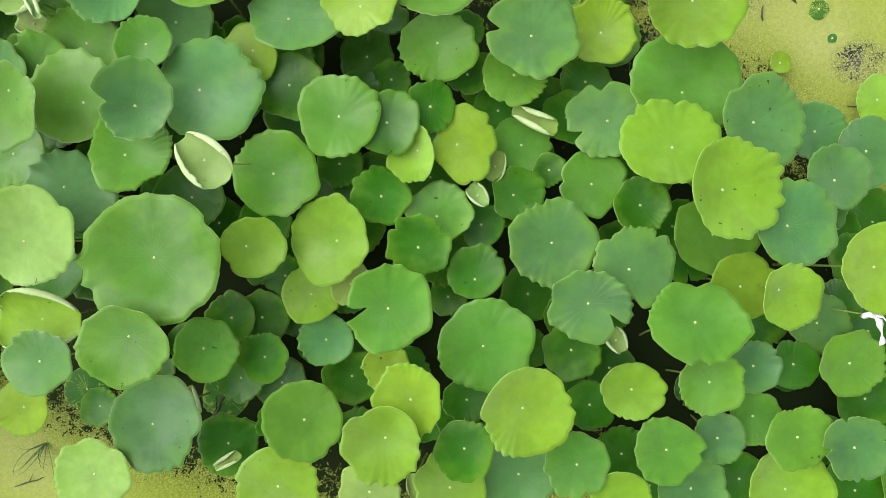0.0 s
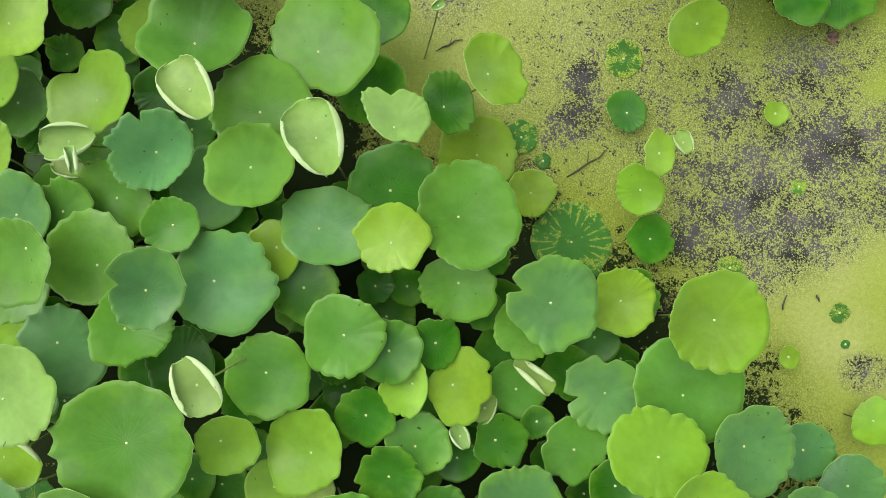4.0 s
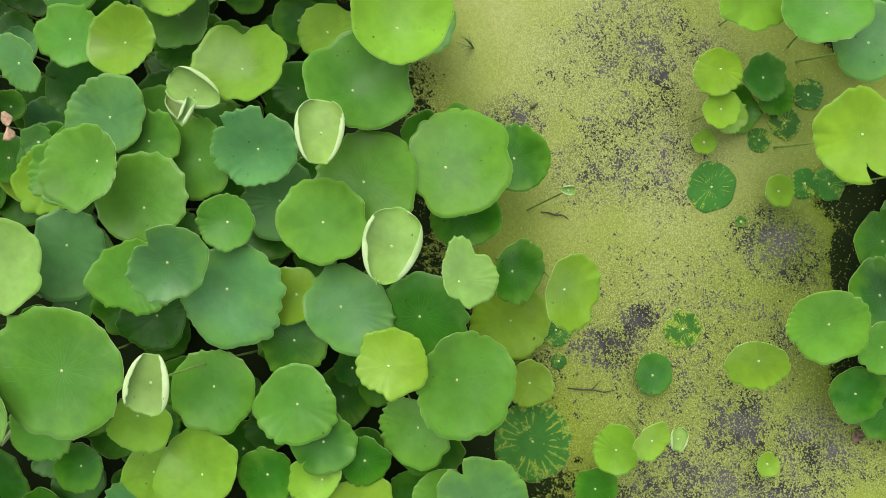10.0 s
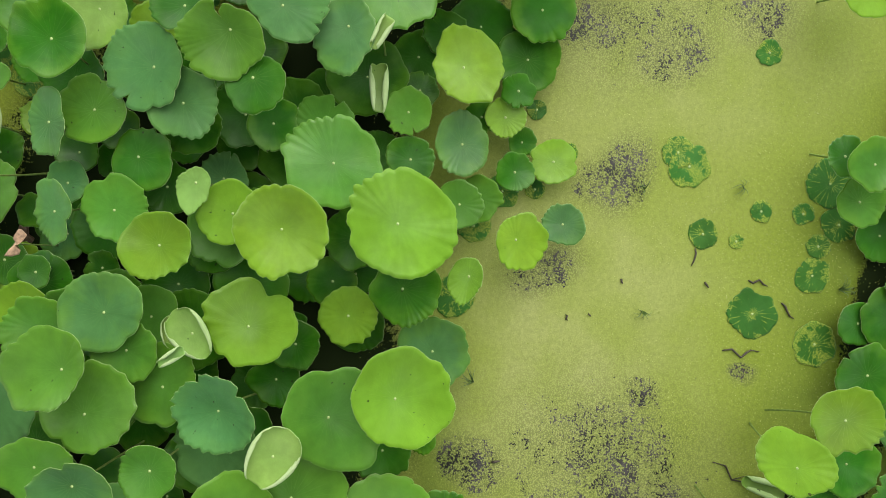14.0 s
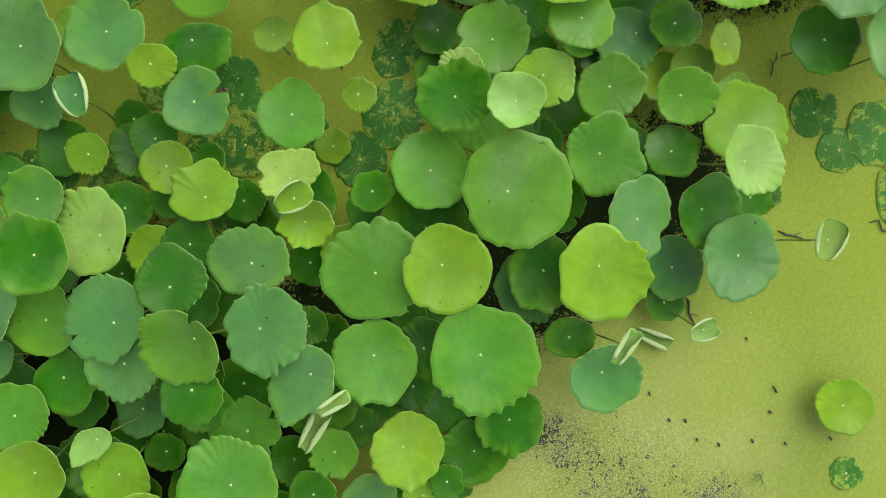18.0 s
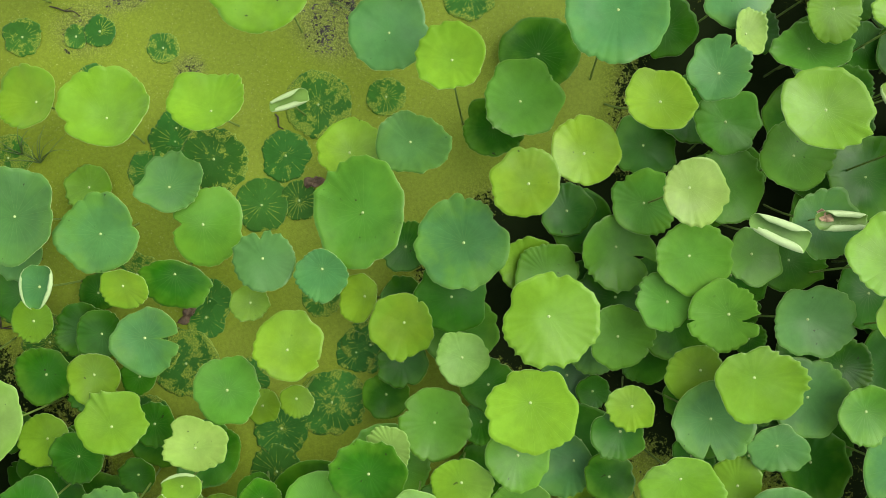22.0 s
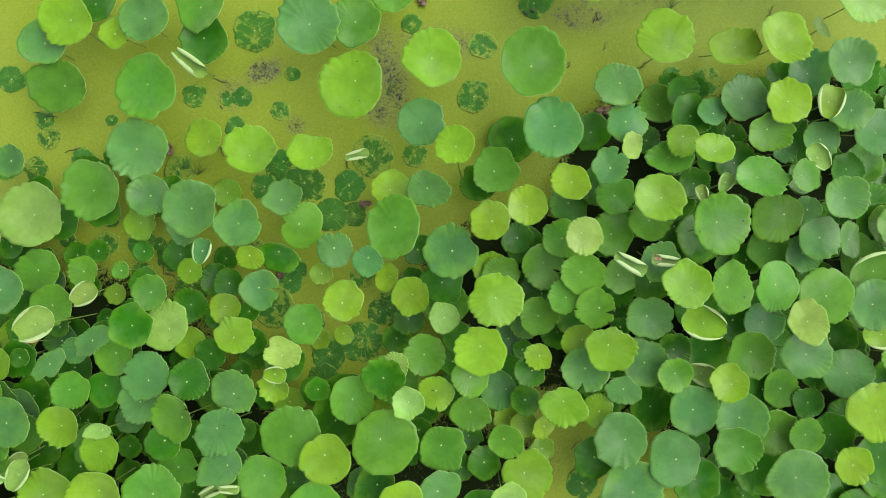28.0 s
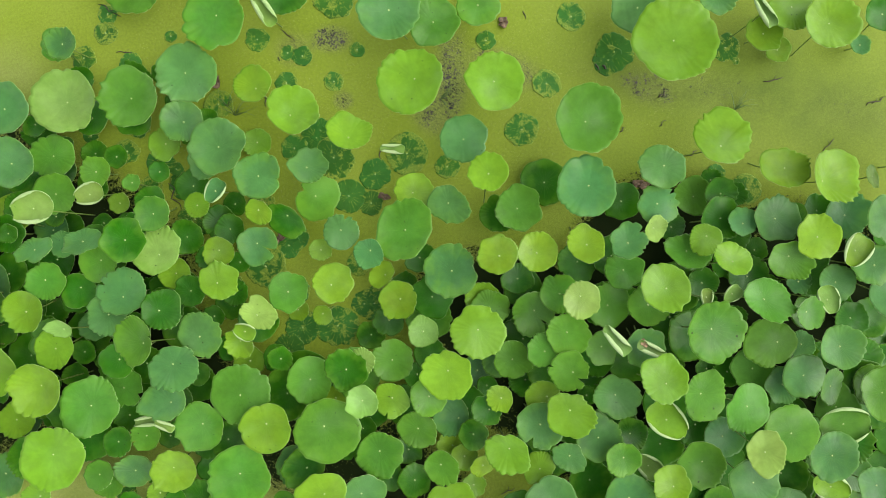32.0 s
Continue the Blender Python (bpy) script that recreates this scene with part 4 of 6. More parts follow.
leaf(-0.457, 3.089, 0.288, 0.122, "y", off=(0.003, -0.030), aspect=0.89, axis=63)
leaf(-0.24, 3.06, 0.11, 0.096, "y")
leaf(-0.28, 3.32, 0.12, 0.114, "d")
leaf(-0.14, 3.64, 0.41, 0.182, "b")
leaf(-1.05, 3.90, 0.50, 0.163, "y")
leaf(-0.49, 3.91, 0.35, 0.145, "b")
leaf(-2.02, 3.89, 0.00, 0.059, "w")
leaf(-1.94, 3.57, 0.00, 0.080, "w")
leaf(-1.88, 3.74, 0.00, 0.041, "w")
leaf(-2.30, 3.54, 0.00, 0.112, "w")
leaf(-1.65, 4.12, 0.00, 0.094, "w")
leaf(-2.12, 4.27, 0.00, 0.130, "w")
leaf(-2.01, 4.28, 0.20, 0.125, "g")
leaf(-2.24, 4.20, 0.25, 0.098, "d")
leaf(-2.18, 4.27, 0.35, 0.132, "g")
leaf(-1.80, 4.17, 0.00, 0.065, "w")
leaf(-1.98, 4.11, 0.00, 0.059, "w")
leaf(-1.90, 4.29, 0.00, 0.094, "w")
leaf(-1.49, 3.78, 0.00, 0.130, "w")
leaf(-1.29, 4.09, 0.00, 0.118, "w")
leaf(-1.39, 4.27, 0.10, 0.114, "d")
leaf(-0.46, 3.87, 0.10, 0.129, "d")
leaf(-0.01, 3.33, 0.00, 0.088, "w")
leaf(-0.05, 3.52, 0.00, 0.083, "w")
leaf(-1.78, 2.23, 0.00, 0.112, "w")
leaf(-2.13, 2.38, 0.00, 0.088, "w")
leaf(-1.08, 1.98, 0.10, 0.072, "d")
leaf(-1.94, 1.64, 0.15, 0.127, "d")
leaf(-1.96, 1.51, 0.08, 0.118, "d")
leaf(-1.70, 1.72, 0.03, 0.146, "d")
leaf(-1.96, 1.75, 0.08, 0.114, "d")
leaf(-2.16, 0.98, 0.08, 0.135, "d", kind="torn")
leaf(-2.02, 0.87, 0.12, 0.169, "d")
leaf(-2.34, 0.33, 0.07, 0.135, "b")
leaf(-1.49, 1.30, 0.15, 0.127, "d")
leaf(-1.07, 1.78, 0.15, 0.141, "d")
leaf(-2.15, 1.20, 0.15, 0.136, "d")
leaf(-2.14, 1.78, 0.20, 0.152, "d")
leaf(-2.49, 0.93, 0.25, 0.131, "d")
leaf(-2.69, 1.27, 0.10, 0.143, "d")
leaf(-2.85, 1.73, 0.12, 0.155, "d")
leaf(-2.24, 0.12, 0.25, 0.123, "d")
leaf(-2.16, 0.32, 0.35, 0.079, "d")
leaf(-2.48, 2.10, 0.25, 0.116, "d")
leaf(-2.51, 1.17, 0.15, 0.127, "b")
leaf(-1.66, 1.43, 0.20, 0.125, "d")
leaf(-0.60, 3.71, 0.05, 0.122, "p", roll=65)
leaf(-3.421, 2.549, 0.524, 0.234, "g", off=(0.009, 0.023))
leaf(-3.238, 2.128, 0.472, 0.189, "g", off=(0.026, 0.012))
leaf(-3.32, 2.32, 0.30, 0.143, "d")
leaf(-4.109, 2.394, 0.531, 0.254, "g", off=(-0.020, 0.040), aspect=0.92, axis=18)
leaf(-3.714, 2.253, 0.542, 0.189, "y", off=(0.007, 0.029), dents=((-99, 0.08, 12), (-174, 0.07, 12),))
leaf(-3.963, 2.881, 0.489, 0.209, "y", off=(0.022, 0.030), dents=((171, 0.15, 16), (-99, 0.08, 12),))
leaf(-3.574, 2.002, 0.502, 0.218, "g", off=(-0.009, -0.012))
leaf(-4.080, 2.050, 0.408, 0.174, "g")
leaf(-4.217, 2.968, 0.451, 0.180, "b", off=(-0.014, 0.008), aspect=0.79, axis=18, dents=((81, 0.30, 16),))
leaf(-4.390, 3.259, 0.320, 0.176, "d", off=(0.006, 0.041), aspect=0.92, axis=18)
leaf(-4.245, 3.464, 0.384, 0.194, "b", off=(0.007, 0.009), aspect=0.93, axis=18)
leaf(-4.595, 3.271, 0.542, 0.154, "p", off=(-0.021, 0.031), aspect=0.87, axis=18)
leaf(-4.599, 3.048, 0.256, 0.135, "d", aspect=0.91, axis=-50)
leaf(-4.47, 3.83, 0.34, 0.097, "p", fold=4, foot=(0.08, -0.21))
leaf(-3.62, 2.92, 0.31, 0.119, "d", aspect=0.80, axis=104)
leaf(-3.528, 3.116, 0.318, 0.162, "b", off=(0.018, 0.023))
leaf(-3.69, 3.08, 0.60, 0.084, "p", roll=169)
leaf(-3.76, 3.38, 0.03, 0.097, "p", roll=89)
leaf(-3.88, 3.46, 0.35, 0.072, "p", fold=134, foot=(-0.08, -0.16))
leaf(-3.858, 2.687, 0.370, 0.173, "d", off=(0.015, -0.013), aspect=0.84, axis=18)
leaf(-2.869, 2.402, 0.322, 0.183, "y", off=(-0.001, 0.024), aspect=0.90, axis=-7)
leaf(-2.24, 2.31, 0.20, 0.118, "g")
leaf(-2.69, 2.78, 0.00, 0.052, "w")
leaf(-3.059, 1.428, 0.633, 0.182, "g", off=(0.054, -0.036), aspect=0.81, axis=82, notch=174)
leaf(-3.173, 1.637, 0.530, 0.192, "b", kind="torn", off=(-0.011, 0.036), aspect=0.85, axis=18)
leaf(-3.417, 1.501, 0.529, 0.176, "b", off=(-0.010, -0.013), aspect=0.86, axis=-71, dents=((-149, 0.10, 7), (136, 0.10, 9),))
leaf(-3.064, 1.906, 0.490, 0.172, "b", off=(0.042, -0.026), aspect=0.85, axis=-7)
leaf(-2.66, 1.71, 0.30, 0.161, "g", kind="torn")
leaf(-3.274, 0.826, 0.471, 0.193, "p", off=(-0.002, -0.034), aspect=0.90, axis=18, dents=((91, 0.10, 12),))
leaf(-3.36, 1.14, 0.30, 0.125, "d")
leaf(-3.972, 0.942, 0.367, 0.153, "b", off=(-0.002, 0.017), dents=((141, 0.55, 6), (-104, 0.10, 12),))
leaf(-4.291, 1.603, 0.308, 0.082, "y", off=(0.004, 0.011), aspect=0.94, axis=-71)
leaf(-3.591, 1.145, 0.353, 0.161, "y", off=(-0.024, -0.014), aspect=0.83, axis=-71)
leaf(-4.087, 1.365, 0.337, 0.156, "g")
leaf(-3.740, 1.560, 0.510, 0.088, "y", fold=142)
leaf(-3.661, 1.620, 0.421, 0.124, "y", kind="cup", off=(0.005, 0.017), aspect=0.84, axis=-50)
leaf(-3.812, 1.468, 0.350, 0.143, "p", off=(-0.026, -0.012), aspect=0.82, axis=-50, dents=((-64, 0.25, 9),))
leaf(-3.563, 0.499, 0.217, 0.102, "y")
leaf(-3.800, 0.480, 0.440, 0.098, "b", fold=40)
leaf(-4.04, 1.67, 0.00, 0.143, "w")
leaf(-4.05, 1.52, 0.02, 0.091, "y")
leaf(-3.02, 4.34, 0.35, 0.163, "y")
leaf(-3.00, 2.05, 0.54, 0.081, "p", roll=144)
leaf(-3.75, 0.75, 0.18, 0.121, "d")
leaf(-3.653, 0.900, 0.292, 0.121, "y", off=(0.002, 0.015))
leaf(-4.056, 0.701, 0.379, 0.115, "y", off=(0.004, 0.018), aspect=0.76, axis=-50)
leaf(-3.71, 0.19, 0.20, 0.134, "b")
leaf(-4.11, 3.29, 0.15, 0.150, "b")
leaf(-3.80, 4.34, 0.10, 0.139, "y")
leaf(-3.49, 4.55, 0.00, 0.086, "w")
leaf(-4.99, 3.90, 0.00, 0.115, "w")
leaf(-4.66, 3.64, 0.00, 0.086, "w")
leaf(-4.32, 1.74, 0.00, 0.172, "w")
leaf(-4.00, 0.59, 0.00, 0.115, "w")
leaf(-3.89, 1.10, 0.00, 0.172, "w")
leaf(-4.09, 1.37, 0.00, 0.100, "w")
leaf(-3.30, 0.03, 0.00, 0.115, "w")
leaf(-3.82, 0.94, 0.00, 0.129, "w")
leaf(-3.88, 1.82, 0.00, 0.137, "w")
leaf(-3.63, 1.24, 0.12, 0.110, "d")
leaf(-3.47, 1.65, 0.10, 0.111, "d")
leaf(-2.80, 1.33, 0.20, 0.167, "d")
leaf(-2.81, 1.58, 0.15, 0.150, "d")
leaf(-3.17, 1.05, 0.15, 0.175, "d")
leaf(-2.35, 1.15, 0.08, 0.109, "d")
leaf(-2.40, 1.27, 0.04, 0.137, "d")
leaf(-2.54, 1.94, 0.10, 0.125, "d")
leaf(-2.33, 1.92, 0.09, 0.150, "d")
leaf(-1.99, 1.02, 0.08, 0.148, "d")
leaf(-2.25, 1.20, 0.30, 0.169, "g")
leaf(-3.06, 0.57, 0.25, 0.145, "d")
leaf(-3.20, 0.35, 0.15, 0.123, "d")
leaf(-2.43, 0.34, 0.04, 0.164, "d")
leaf(-1.77, 0.78, 0.04, 0.164, "d")
leaf(-1.86, 0.65, 0.27, 0.192, "b", notch=64)
leaf(-4.41, 2.11, 0.30, 0.195, "g")
leaf(-2.84, 4.03, 0.00, 0.069, "w")
leaf(-2.38, 3.49, 0.00, 0.086, "w")
leaf(-2.45, 2.91, 0.00, 0.057, "w")
leaf(-4.497, 0.715, 0.329, 0.188, "g", off=(-0.013, 0.021), aspect=0.88, axis=39, dents=((-44, 0.30, 6),))
leaf(-4.625, 1.036, 0.444, 0.137, "b", off=(-0.001, 0.017), dents=((-124, 0.35, 5),))
leaf(-4.80, 1.25, 0.49, 0.113, "b", off=(0.021, 0.021))
leaf(-3.91, 0.16, 0.42, 0.214, "b", dents=((126, 0.08, 9),))
leaf(-4.120, 0.442, 0.345, 0.182, "b", dents=((156, 0.10, 9), (-89, 0.10, 13),))
leaf(-4.838, 1.455, 0.298, 0.114, "y", off=(0.027, -0.014), aspect=0.80, axis=39)
leaf(-4.902, 1.666, 0.358, 0.148, "y", off=(0.018, 0.001))
leaf(-5.004, 1.942, 0.488, 0.116, "p")
leaf(-5.14, 1.72, 0.35, 0.169, "d")
leaf(-4.239, 0.792, 0.291, 0.174, "d", off=(0.032, 0.036), aspect=0.64, axis=-50)
leaf(-4.492, 0.065, 0.363, 0.201, "y", off=(-0.041, -0.026), aspect=0.93, axis=-50)
leaf(-5.418, 2.574, 0.526, 0.101, "y", off=(0.014, -0.001))
leaf(-5.860, 2.769, 0.658, 0.187, "y", off=(0.008, 0.031), aspect=0.89, axis=-50, dents=((-24, 0.10, 15), (-109, 0.14, 12), (-159, 0.08, 9), (-147, 0.10, 12),))
leaf(-5.369, 2.950, 0.511, 0.176, "y", off=(0.027, 0.028), aspect=0.87, axis=-50, dents=((-99, 0.15, 13), (-64, 0.10, 12),))
leaf(-5.547, 3.195, 0.466, 0.133, "y", off=(0.005, -0.018), aspect=0.84, axis=39)
leaf(-5.970, 2.528, 0.603, 0.150, "g", off=(0.030, -0.021), aspect=0.92, axis=39, notch=125)
leaf(-5.822, 2.333, 0.553, 0.132, "g", off=(0.008, -0.015), aspect=0.85, axis=39)
leaf(-5.860, 2.046, 0.350, 0.171, "g", off=(0.015, 0.025), notch=115)
leaf(-5.579, 3.452, 0.477, 0.198, "b", off=(0.031, -0.026))
leaf(-5.32, 3.49, 0.31, 0.163, "d")
leaf(-5.639, 2.848, 0.504, 0.175, "b", dents=((41, 0.35, 6),))
leaf(-5.785, 3.144, 0.468, 0.134, "b", off=(0.009, 0.009), aspect=0.81, axis=-50)
leaf(-5.395, 2.030, 0.644, 0.202, "y", off=(0.006, 0.014), dents=((-64, 0.16, 13), (-104, 0.07, 12), (66, 0.06, 13), (106, 0.05, 13),))
leaf(-5.102, 2.257, 0.596, 0.195, "y", off=(0.018, 0.026), aspect=0.93, axis=-50, dents=((-89, 0.14, 13), (-24, 0.06, 12), (171, 0.07, 12),))
leaf(-5.093, 1.176, 0.451, 0.249, "g", off=(0.012, -0.007), aspect=0.84, axis=39, dents=((136, 0.07, 12),))
leaf(-5.339, 1.571, 0.493, 0.201, "b", off=(0.010, -0.002), dents=((171, 0.12, 14),))
leaf(-5.59, 2.35, 0.38, 0.147, "g")
leaf(-5.749, 2.670, 0.486, 0.128, "y", off=(0.035, -0.006), dents=((66, 0.15, 12),))
leaf(-4.717, 2.087, 0.420, 0.160, "g", dents=((-60, 0.14, 5),))
leaf(-4.524, 2.034, 0.516, 0.112, "p", off=(0.025, -0.006), aspect=0.92, axis=39)
leaf(-4.45, 2.28, 0.63, 0.117, "p", kind="cup")
leaf(-4.39, 2.04, 0.56, 0.158, "d")
leaf(-4.641, 2.352, 0.464, 0.132, "y", off=(0.009, 0.014))
leaf(-4.746, 2.656, 0.333, 0.159, "g", off=(0.008, 0.007), aspect=0.87, axis=-50)
leaf(-5.063, 2.694, 0.226, 0.156, "b", off=(0.058, -0.034), aspect=0.92, axis=39)
leaf(-4.835, 2.973, 0.322, 0.142, "g", off=(-0.001, 0.022), aspect=0.90, axis=-71)
leaf(-4.91, 2.41, 0.52, 0.142, "g")
leaf(-5.310, 2.641, 0.473, 0.113, "d", off=(0.022, -0.004))
leaf(-5.14, 3.08, 0.29, 0.106, "y", aspect=0.75, axis=15)
leaf(-4.81, 3.28, 0.30, 0.195, "y", off=(-0.015, 0.021), dents=((-89, 0.20, 12),))
leaf(-4.429, 2.715, 0.413, 0.178, "g", off=(0.003, 0.026))
leaf(-3.202, 1.233, 0.574, 0.156, "d", off=(-0.032, 0.000), aspect=0.93, axis=-50)
leaf(-3.67, 0.67, 0.11, 0.141, "d")
leaf(-5.14, 2.83, 0.30, 0.118, "d")
leaf(-5.02, 3.00, 0.20, 0.109, "y")
leaf(-5.50, 2.35, 0.20, 0.141, "b")
leaf(-3.80, 0.54, 0.03, 0.100, "d")
leaf(-4.58, 1.63, 0.00, 0.104, "w")
leaf(-4.97, 0.63, 0.00, 0.130, "w")
leaf(-4.64, 0.15, 0.00, 0.101, "w")
leaf(-4.12, 0.99, 0.00, 0.104, "w")
leaf(-3.55, 1.18, 0.00, 0.130, "w")
leaf(-4.87, 0.85, 0.00, 0.101, "w")
leaf(-5.13, 1.40, 0.20, 0.120, "d")
leaf(-4.75, 1.81, 0.15, 0.124, "d")
leaf(-4.58, 1.88, 0.15, 0.116, "d")
leaf(-4.99, 2.17, 0.15, 0.133, "d")
leaf(-4.84, 2.29, 0.15, 0.111, "d")
leaf(-4.407, 1.121, 0.260, 0.093, "y", aspect=0.92, axis=-50)
leaf(-3.814, 1.825, 0.188, 0.109, "d", aspect=0.88, axis=39)
leaf(-3.84, 2.12, 0.25, 0.201, "d")
leaf(-3.60, 1.80, 0.15, 0.124, "y")
leaf(-3.26, 1.11, 0.12, 0.138, "d")
leaf(-4.18, 2.27, 0.20, 0.095, "y")
leaf(-5.51, 1.85, 0.25, 0.134, "y")
leaf(-5.42, 2.12, 0.20, 0.136, "g")
leaf(-5.02, 3.27, 0.10, 0.098, "y")
leaf(-5.35, 2.53, 0.15, 0.083, "d")
leaf(-5.90, 2.34, 0.12, 0.166, "d")
leaf(-5.85, 2.54, 0.20, 0.163, "d")
leaf(-5.66, 2.58, 0.12, 0.136, "d")
leaf(-5.82, 1.78, 0.25, 0.128, "d")
leaf(-5.12, 3.71, 0.00, 0.127, "w")
leaf(-5.15, 4.06, 0.00, 0.174, "w")
leaf(-4.94, 4.35, 0.00, 0.217, "w")
leaf(-3.41, 0.12, 0.00, 0.058, "w")
leaf(-3.16, 0.21, 0.00, 0.101, "w")
leaf(-6.22, 2.54, 0.20, 0.163, "d")
leaf(-6.31, 3.19, 0.25, 0.134, "d")
leaf(-5.93, 3.02, 0.20, 0.163, "d")
leaf(-3.76, 2.67, 0.24, 0.160, "b")
leaf(-4.95, 1.58, 0.10, 0.112, "d")
leaf(-4.63, 1.30, 0.00, 0.101, "w")
leaf(-3.979, -1.561, 0.440, 0.209, "y", off=(0.029, -0.010), aspect=0.91, axis=-40)
leaf(-3.69, -1.58, 0.36, 0.180, "b")
leaf(-4.18, -1.32, 0.37, 0.117, "y")
leaf(-4.722, -0.906, 0.340, 0.185, "d", off=(0.00, 0.02))
leaf(-5.45, -0.47, 0.45, 0.243, "b")
leaf(-5.76, -0.33, 0.33, 0.200, "g")
leaf(-3.608, -1.256, 0.290, 0.240, "g", off=(0.047, -0.021), aspect=0.83, axis=-40)
leaf(-3.808, -0.482, 0.384, 0.232, "b", off=(-0.015, 0.018))
leaf(-4.292, -0.217, 0.340, 0.151, "y", off=(0.015, -0.041))
leaf(-4.875, 0.363, 0.383, 0.175, "y", off=(-0.018, -0.041), aspect=0.82, axis=-40)
leaf(-2.83, -0.56, 0.27, 0.256, "p", dents=((143, 0.10, 12),))
leaf(-3.350, -0.415, 0.350, 0.226, "g", dents=((-27, 0.08, 12),))
leaf(-3.70, -0.11, 0.39, 0.164, "b")
leaf(-3.46, -0.04, 0.22, 0.134, "y")
leaf(-4.493, 0.481, 0.330, 0.155, "b", off=(-0.022, -0.014), aspect=0.91, axis=-50, dents=((-54, 0.15, 20), (-114, 0.10, 10),))
leaf(-4.12, 0.11, 0.05, 0.120, "y")
leaf(-2.97, -0.96, 0.38, 0.125, "b")
leaf(-5.225, 0.902, 0.300, 0.150, "y", off=(-0.018, -0.004))
leaf(-5.464, 1.067, 0.389, 0.166, "b", off=(0.003, 0.018), aspect=0.84, axis=-50)
leaf(-4.849, -1.063, 0.440, 0.260, "g", off=(-0.038, -0.050), aspect=0.79, axis=49)
leaf(-5.07, -0.89, 0.00, 0.181, "w")
leaf(-5.27, 0.54, 0.00, 0.177, "w")
leaf(-6.058, 0.286, 0.457, 0.224, "y", off=(-0.008, 0.006))
leaf(-5.484, 0.120, 0.542, 0.260, "y", off=(0.043, 0.009), aspect=0.93, axis=49, dents=((-107, 0.06, 8), (143, 0.05, 10),))
leaf(-4.188, -0.789, 0.480, 0.239, "g", off=(0.015, 0.015), dents=((-77, 0.10, 16), (-167, 0.08, 14),))
leaf(-6.592, 0.802, 0.612, 0.263, "g", off=(-0.018, -0.007), aspect=0.91, axis=49)
leaf(-5.715, 0.636, 0.416, 0.186, "b")
leaf(-5.794, 0.971, 0.650, 0.146, "y", off=(0.001, -0.014))
leaf(-6.481, 1.260, 0.592, 0.221, "b", off=(0.025, 0.002))
leaf(-5.700, 1.565, 0.616, 0.147, "y", off=(0.010, -0.015))
leaf(-5.951, 1.262, 0.432, 0.177, "g", off=(-0.009, 0.001))
leaf(-4.431, 1.411, 0.401, 0.156, "y", off=(-0.024, -0.012), dents=((11, 0.12, 9), (-174, 0.08, 12),))
leaf(-6.546, 2.755, 0.777, 0.178, "y", off=(0.009, -0.044), aspect=0.90, axis=-40, dents=((113, 0.05, 12),))
leaf(-6.972, 2.487, 0.753, 0.213, "g", off=(-0.016, 0.025))
leaf(-6.745, 2.120, 0.775, 0.186, "y", off=(0.013, -0.011), aspect=0.91, axis=-40)
leaf(-7.527, 1.256, 0.540, 0.218, "y", off=(-0.031, -0.066))
leaf(-7.939, 1.551, 0.530, 0.202, "y", off=(0.014, -0.007), aspect=0.76, axis=-24)
leaf(-8.13, 1.72, 0.61, 0.205, "y", off=(-0.099, -0.005))
leaf(-7.060, 1.277, 0.585, 0.179, "b", off=(0.020, 0.005), aspect=0.84, axis=-40)
leaf(-8.54, 2.13, 0.57, 0.182, "b")
leaf(-6.963, 1.532, 0.490, 0.158, "b", kind="torn", off=(-0.010, 0.012))
leaf(-6.875, 1.698, 0.502, 0.104, "p", off=(-0.012, 0.009), aspect=0.79, axis=49)
leaf(-7.53, 1.60, 0.30, 0.132, "d")
leaf(-7.44, 1.78, 0.37, 0.163, "d")
leaf(-7.775, 1.893, 0.496, 0.174, "b")
leaf(-7.955, 2.097, 0.639, 0.168, "y")
leaf(-8.19, 2.27, 0.64, 0.125, "y", fold=44)
leaf(-8.35, 2.43, 0.55, 0.158, "b")
leaf(-7.242, 1.870, 0.500, 0.122, "y", off=(0.021, 0.023))
leaf(-7.266, 2.078, 0.736, 0.152, "y", off=(-0.004, -0.022), aspect=0.71, axis=-40)
leaf(-7.754, 2.182, 0.560, 0.169, "g", off=(0.004, 0.036), aspect=0.82, axis=-40)
leaf(-8.10, 2.49, 0.44, 0.141, "b")
leaf(-7.88, 2.55, 0.65, 0.104, "p", fold=94)
leaf(-6.323, 1.669, 0.663, 0.143, "y", off=(0.007, -0.009), aspect=0.93, axis=-40)
leaf(-5.979, 1.624, 0.543, 0.150, "y", off=(-0.008, -0.007))
leaf(-6.649, 1.748, 0.542, 0.145, "b", kind="torn", off=(-0.003, -0.020), aspect=0.88, axis=49)
leaf(-7.669, 2.572, 0.720, 0.121, "g", off=(-0.035, 0.022))
leaf(-7.87, 2.90, 0.64, 0.163, "b")
leaf(-6.159, 2.004, 0.710, 0.138, "p", off=(-0.003, 0.030))
leaf(-6.48, 2.17, 0.07, 0.165, "g")
leaf(-6.66, 2.23, 0.53, 0.155, "g")
leaf(-7.23, 2.31, 0.65, 0.073, "p", fold=24)
leaf(-7.02, 2.27, 0.71, 0.064, "p", fold=74)
leaf(-7.61, 3.06, 0.53, 0.167, "b")
leaf(-5.82, 1.25, 0.25, 0.146, "d")
leaf(-6.59, 1.94, 0.42, 0.150, "g")
leaf(-6.28, 1.10, 0.06, 0.198, "d")
leaf(-7.542, 1.860, 0.475, 0.110, "b", off=(-0.003, -0.016))
leaf(-8.43, 2.68, 0.50, 0.177, "b")
leaf(-8.11, 3.29, 0.34, 0.172, "d")
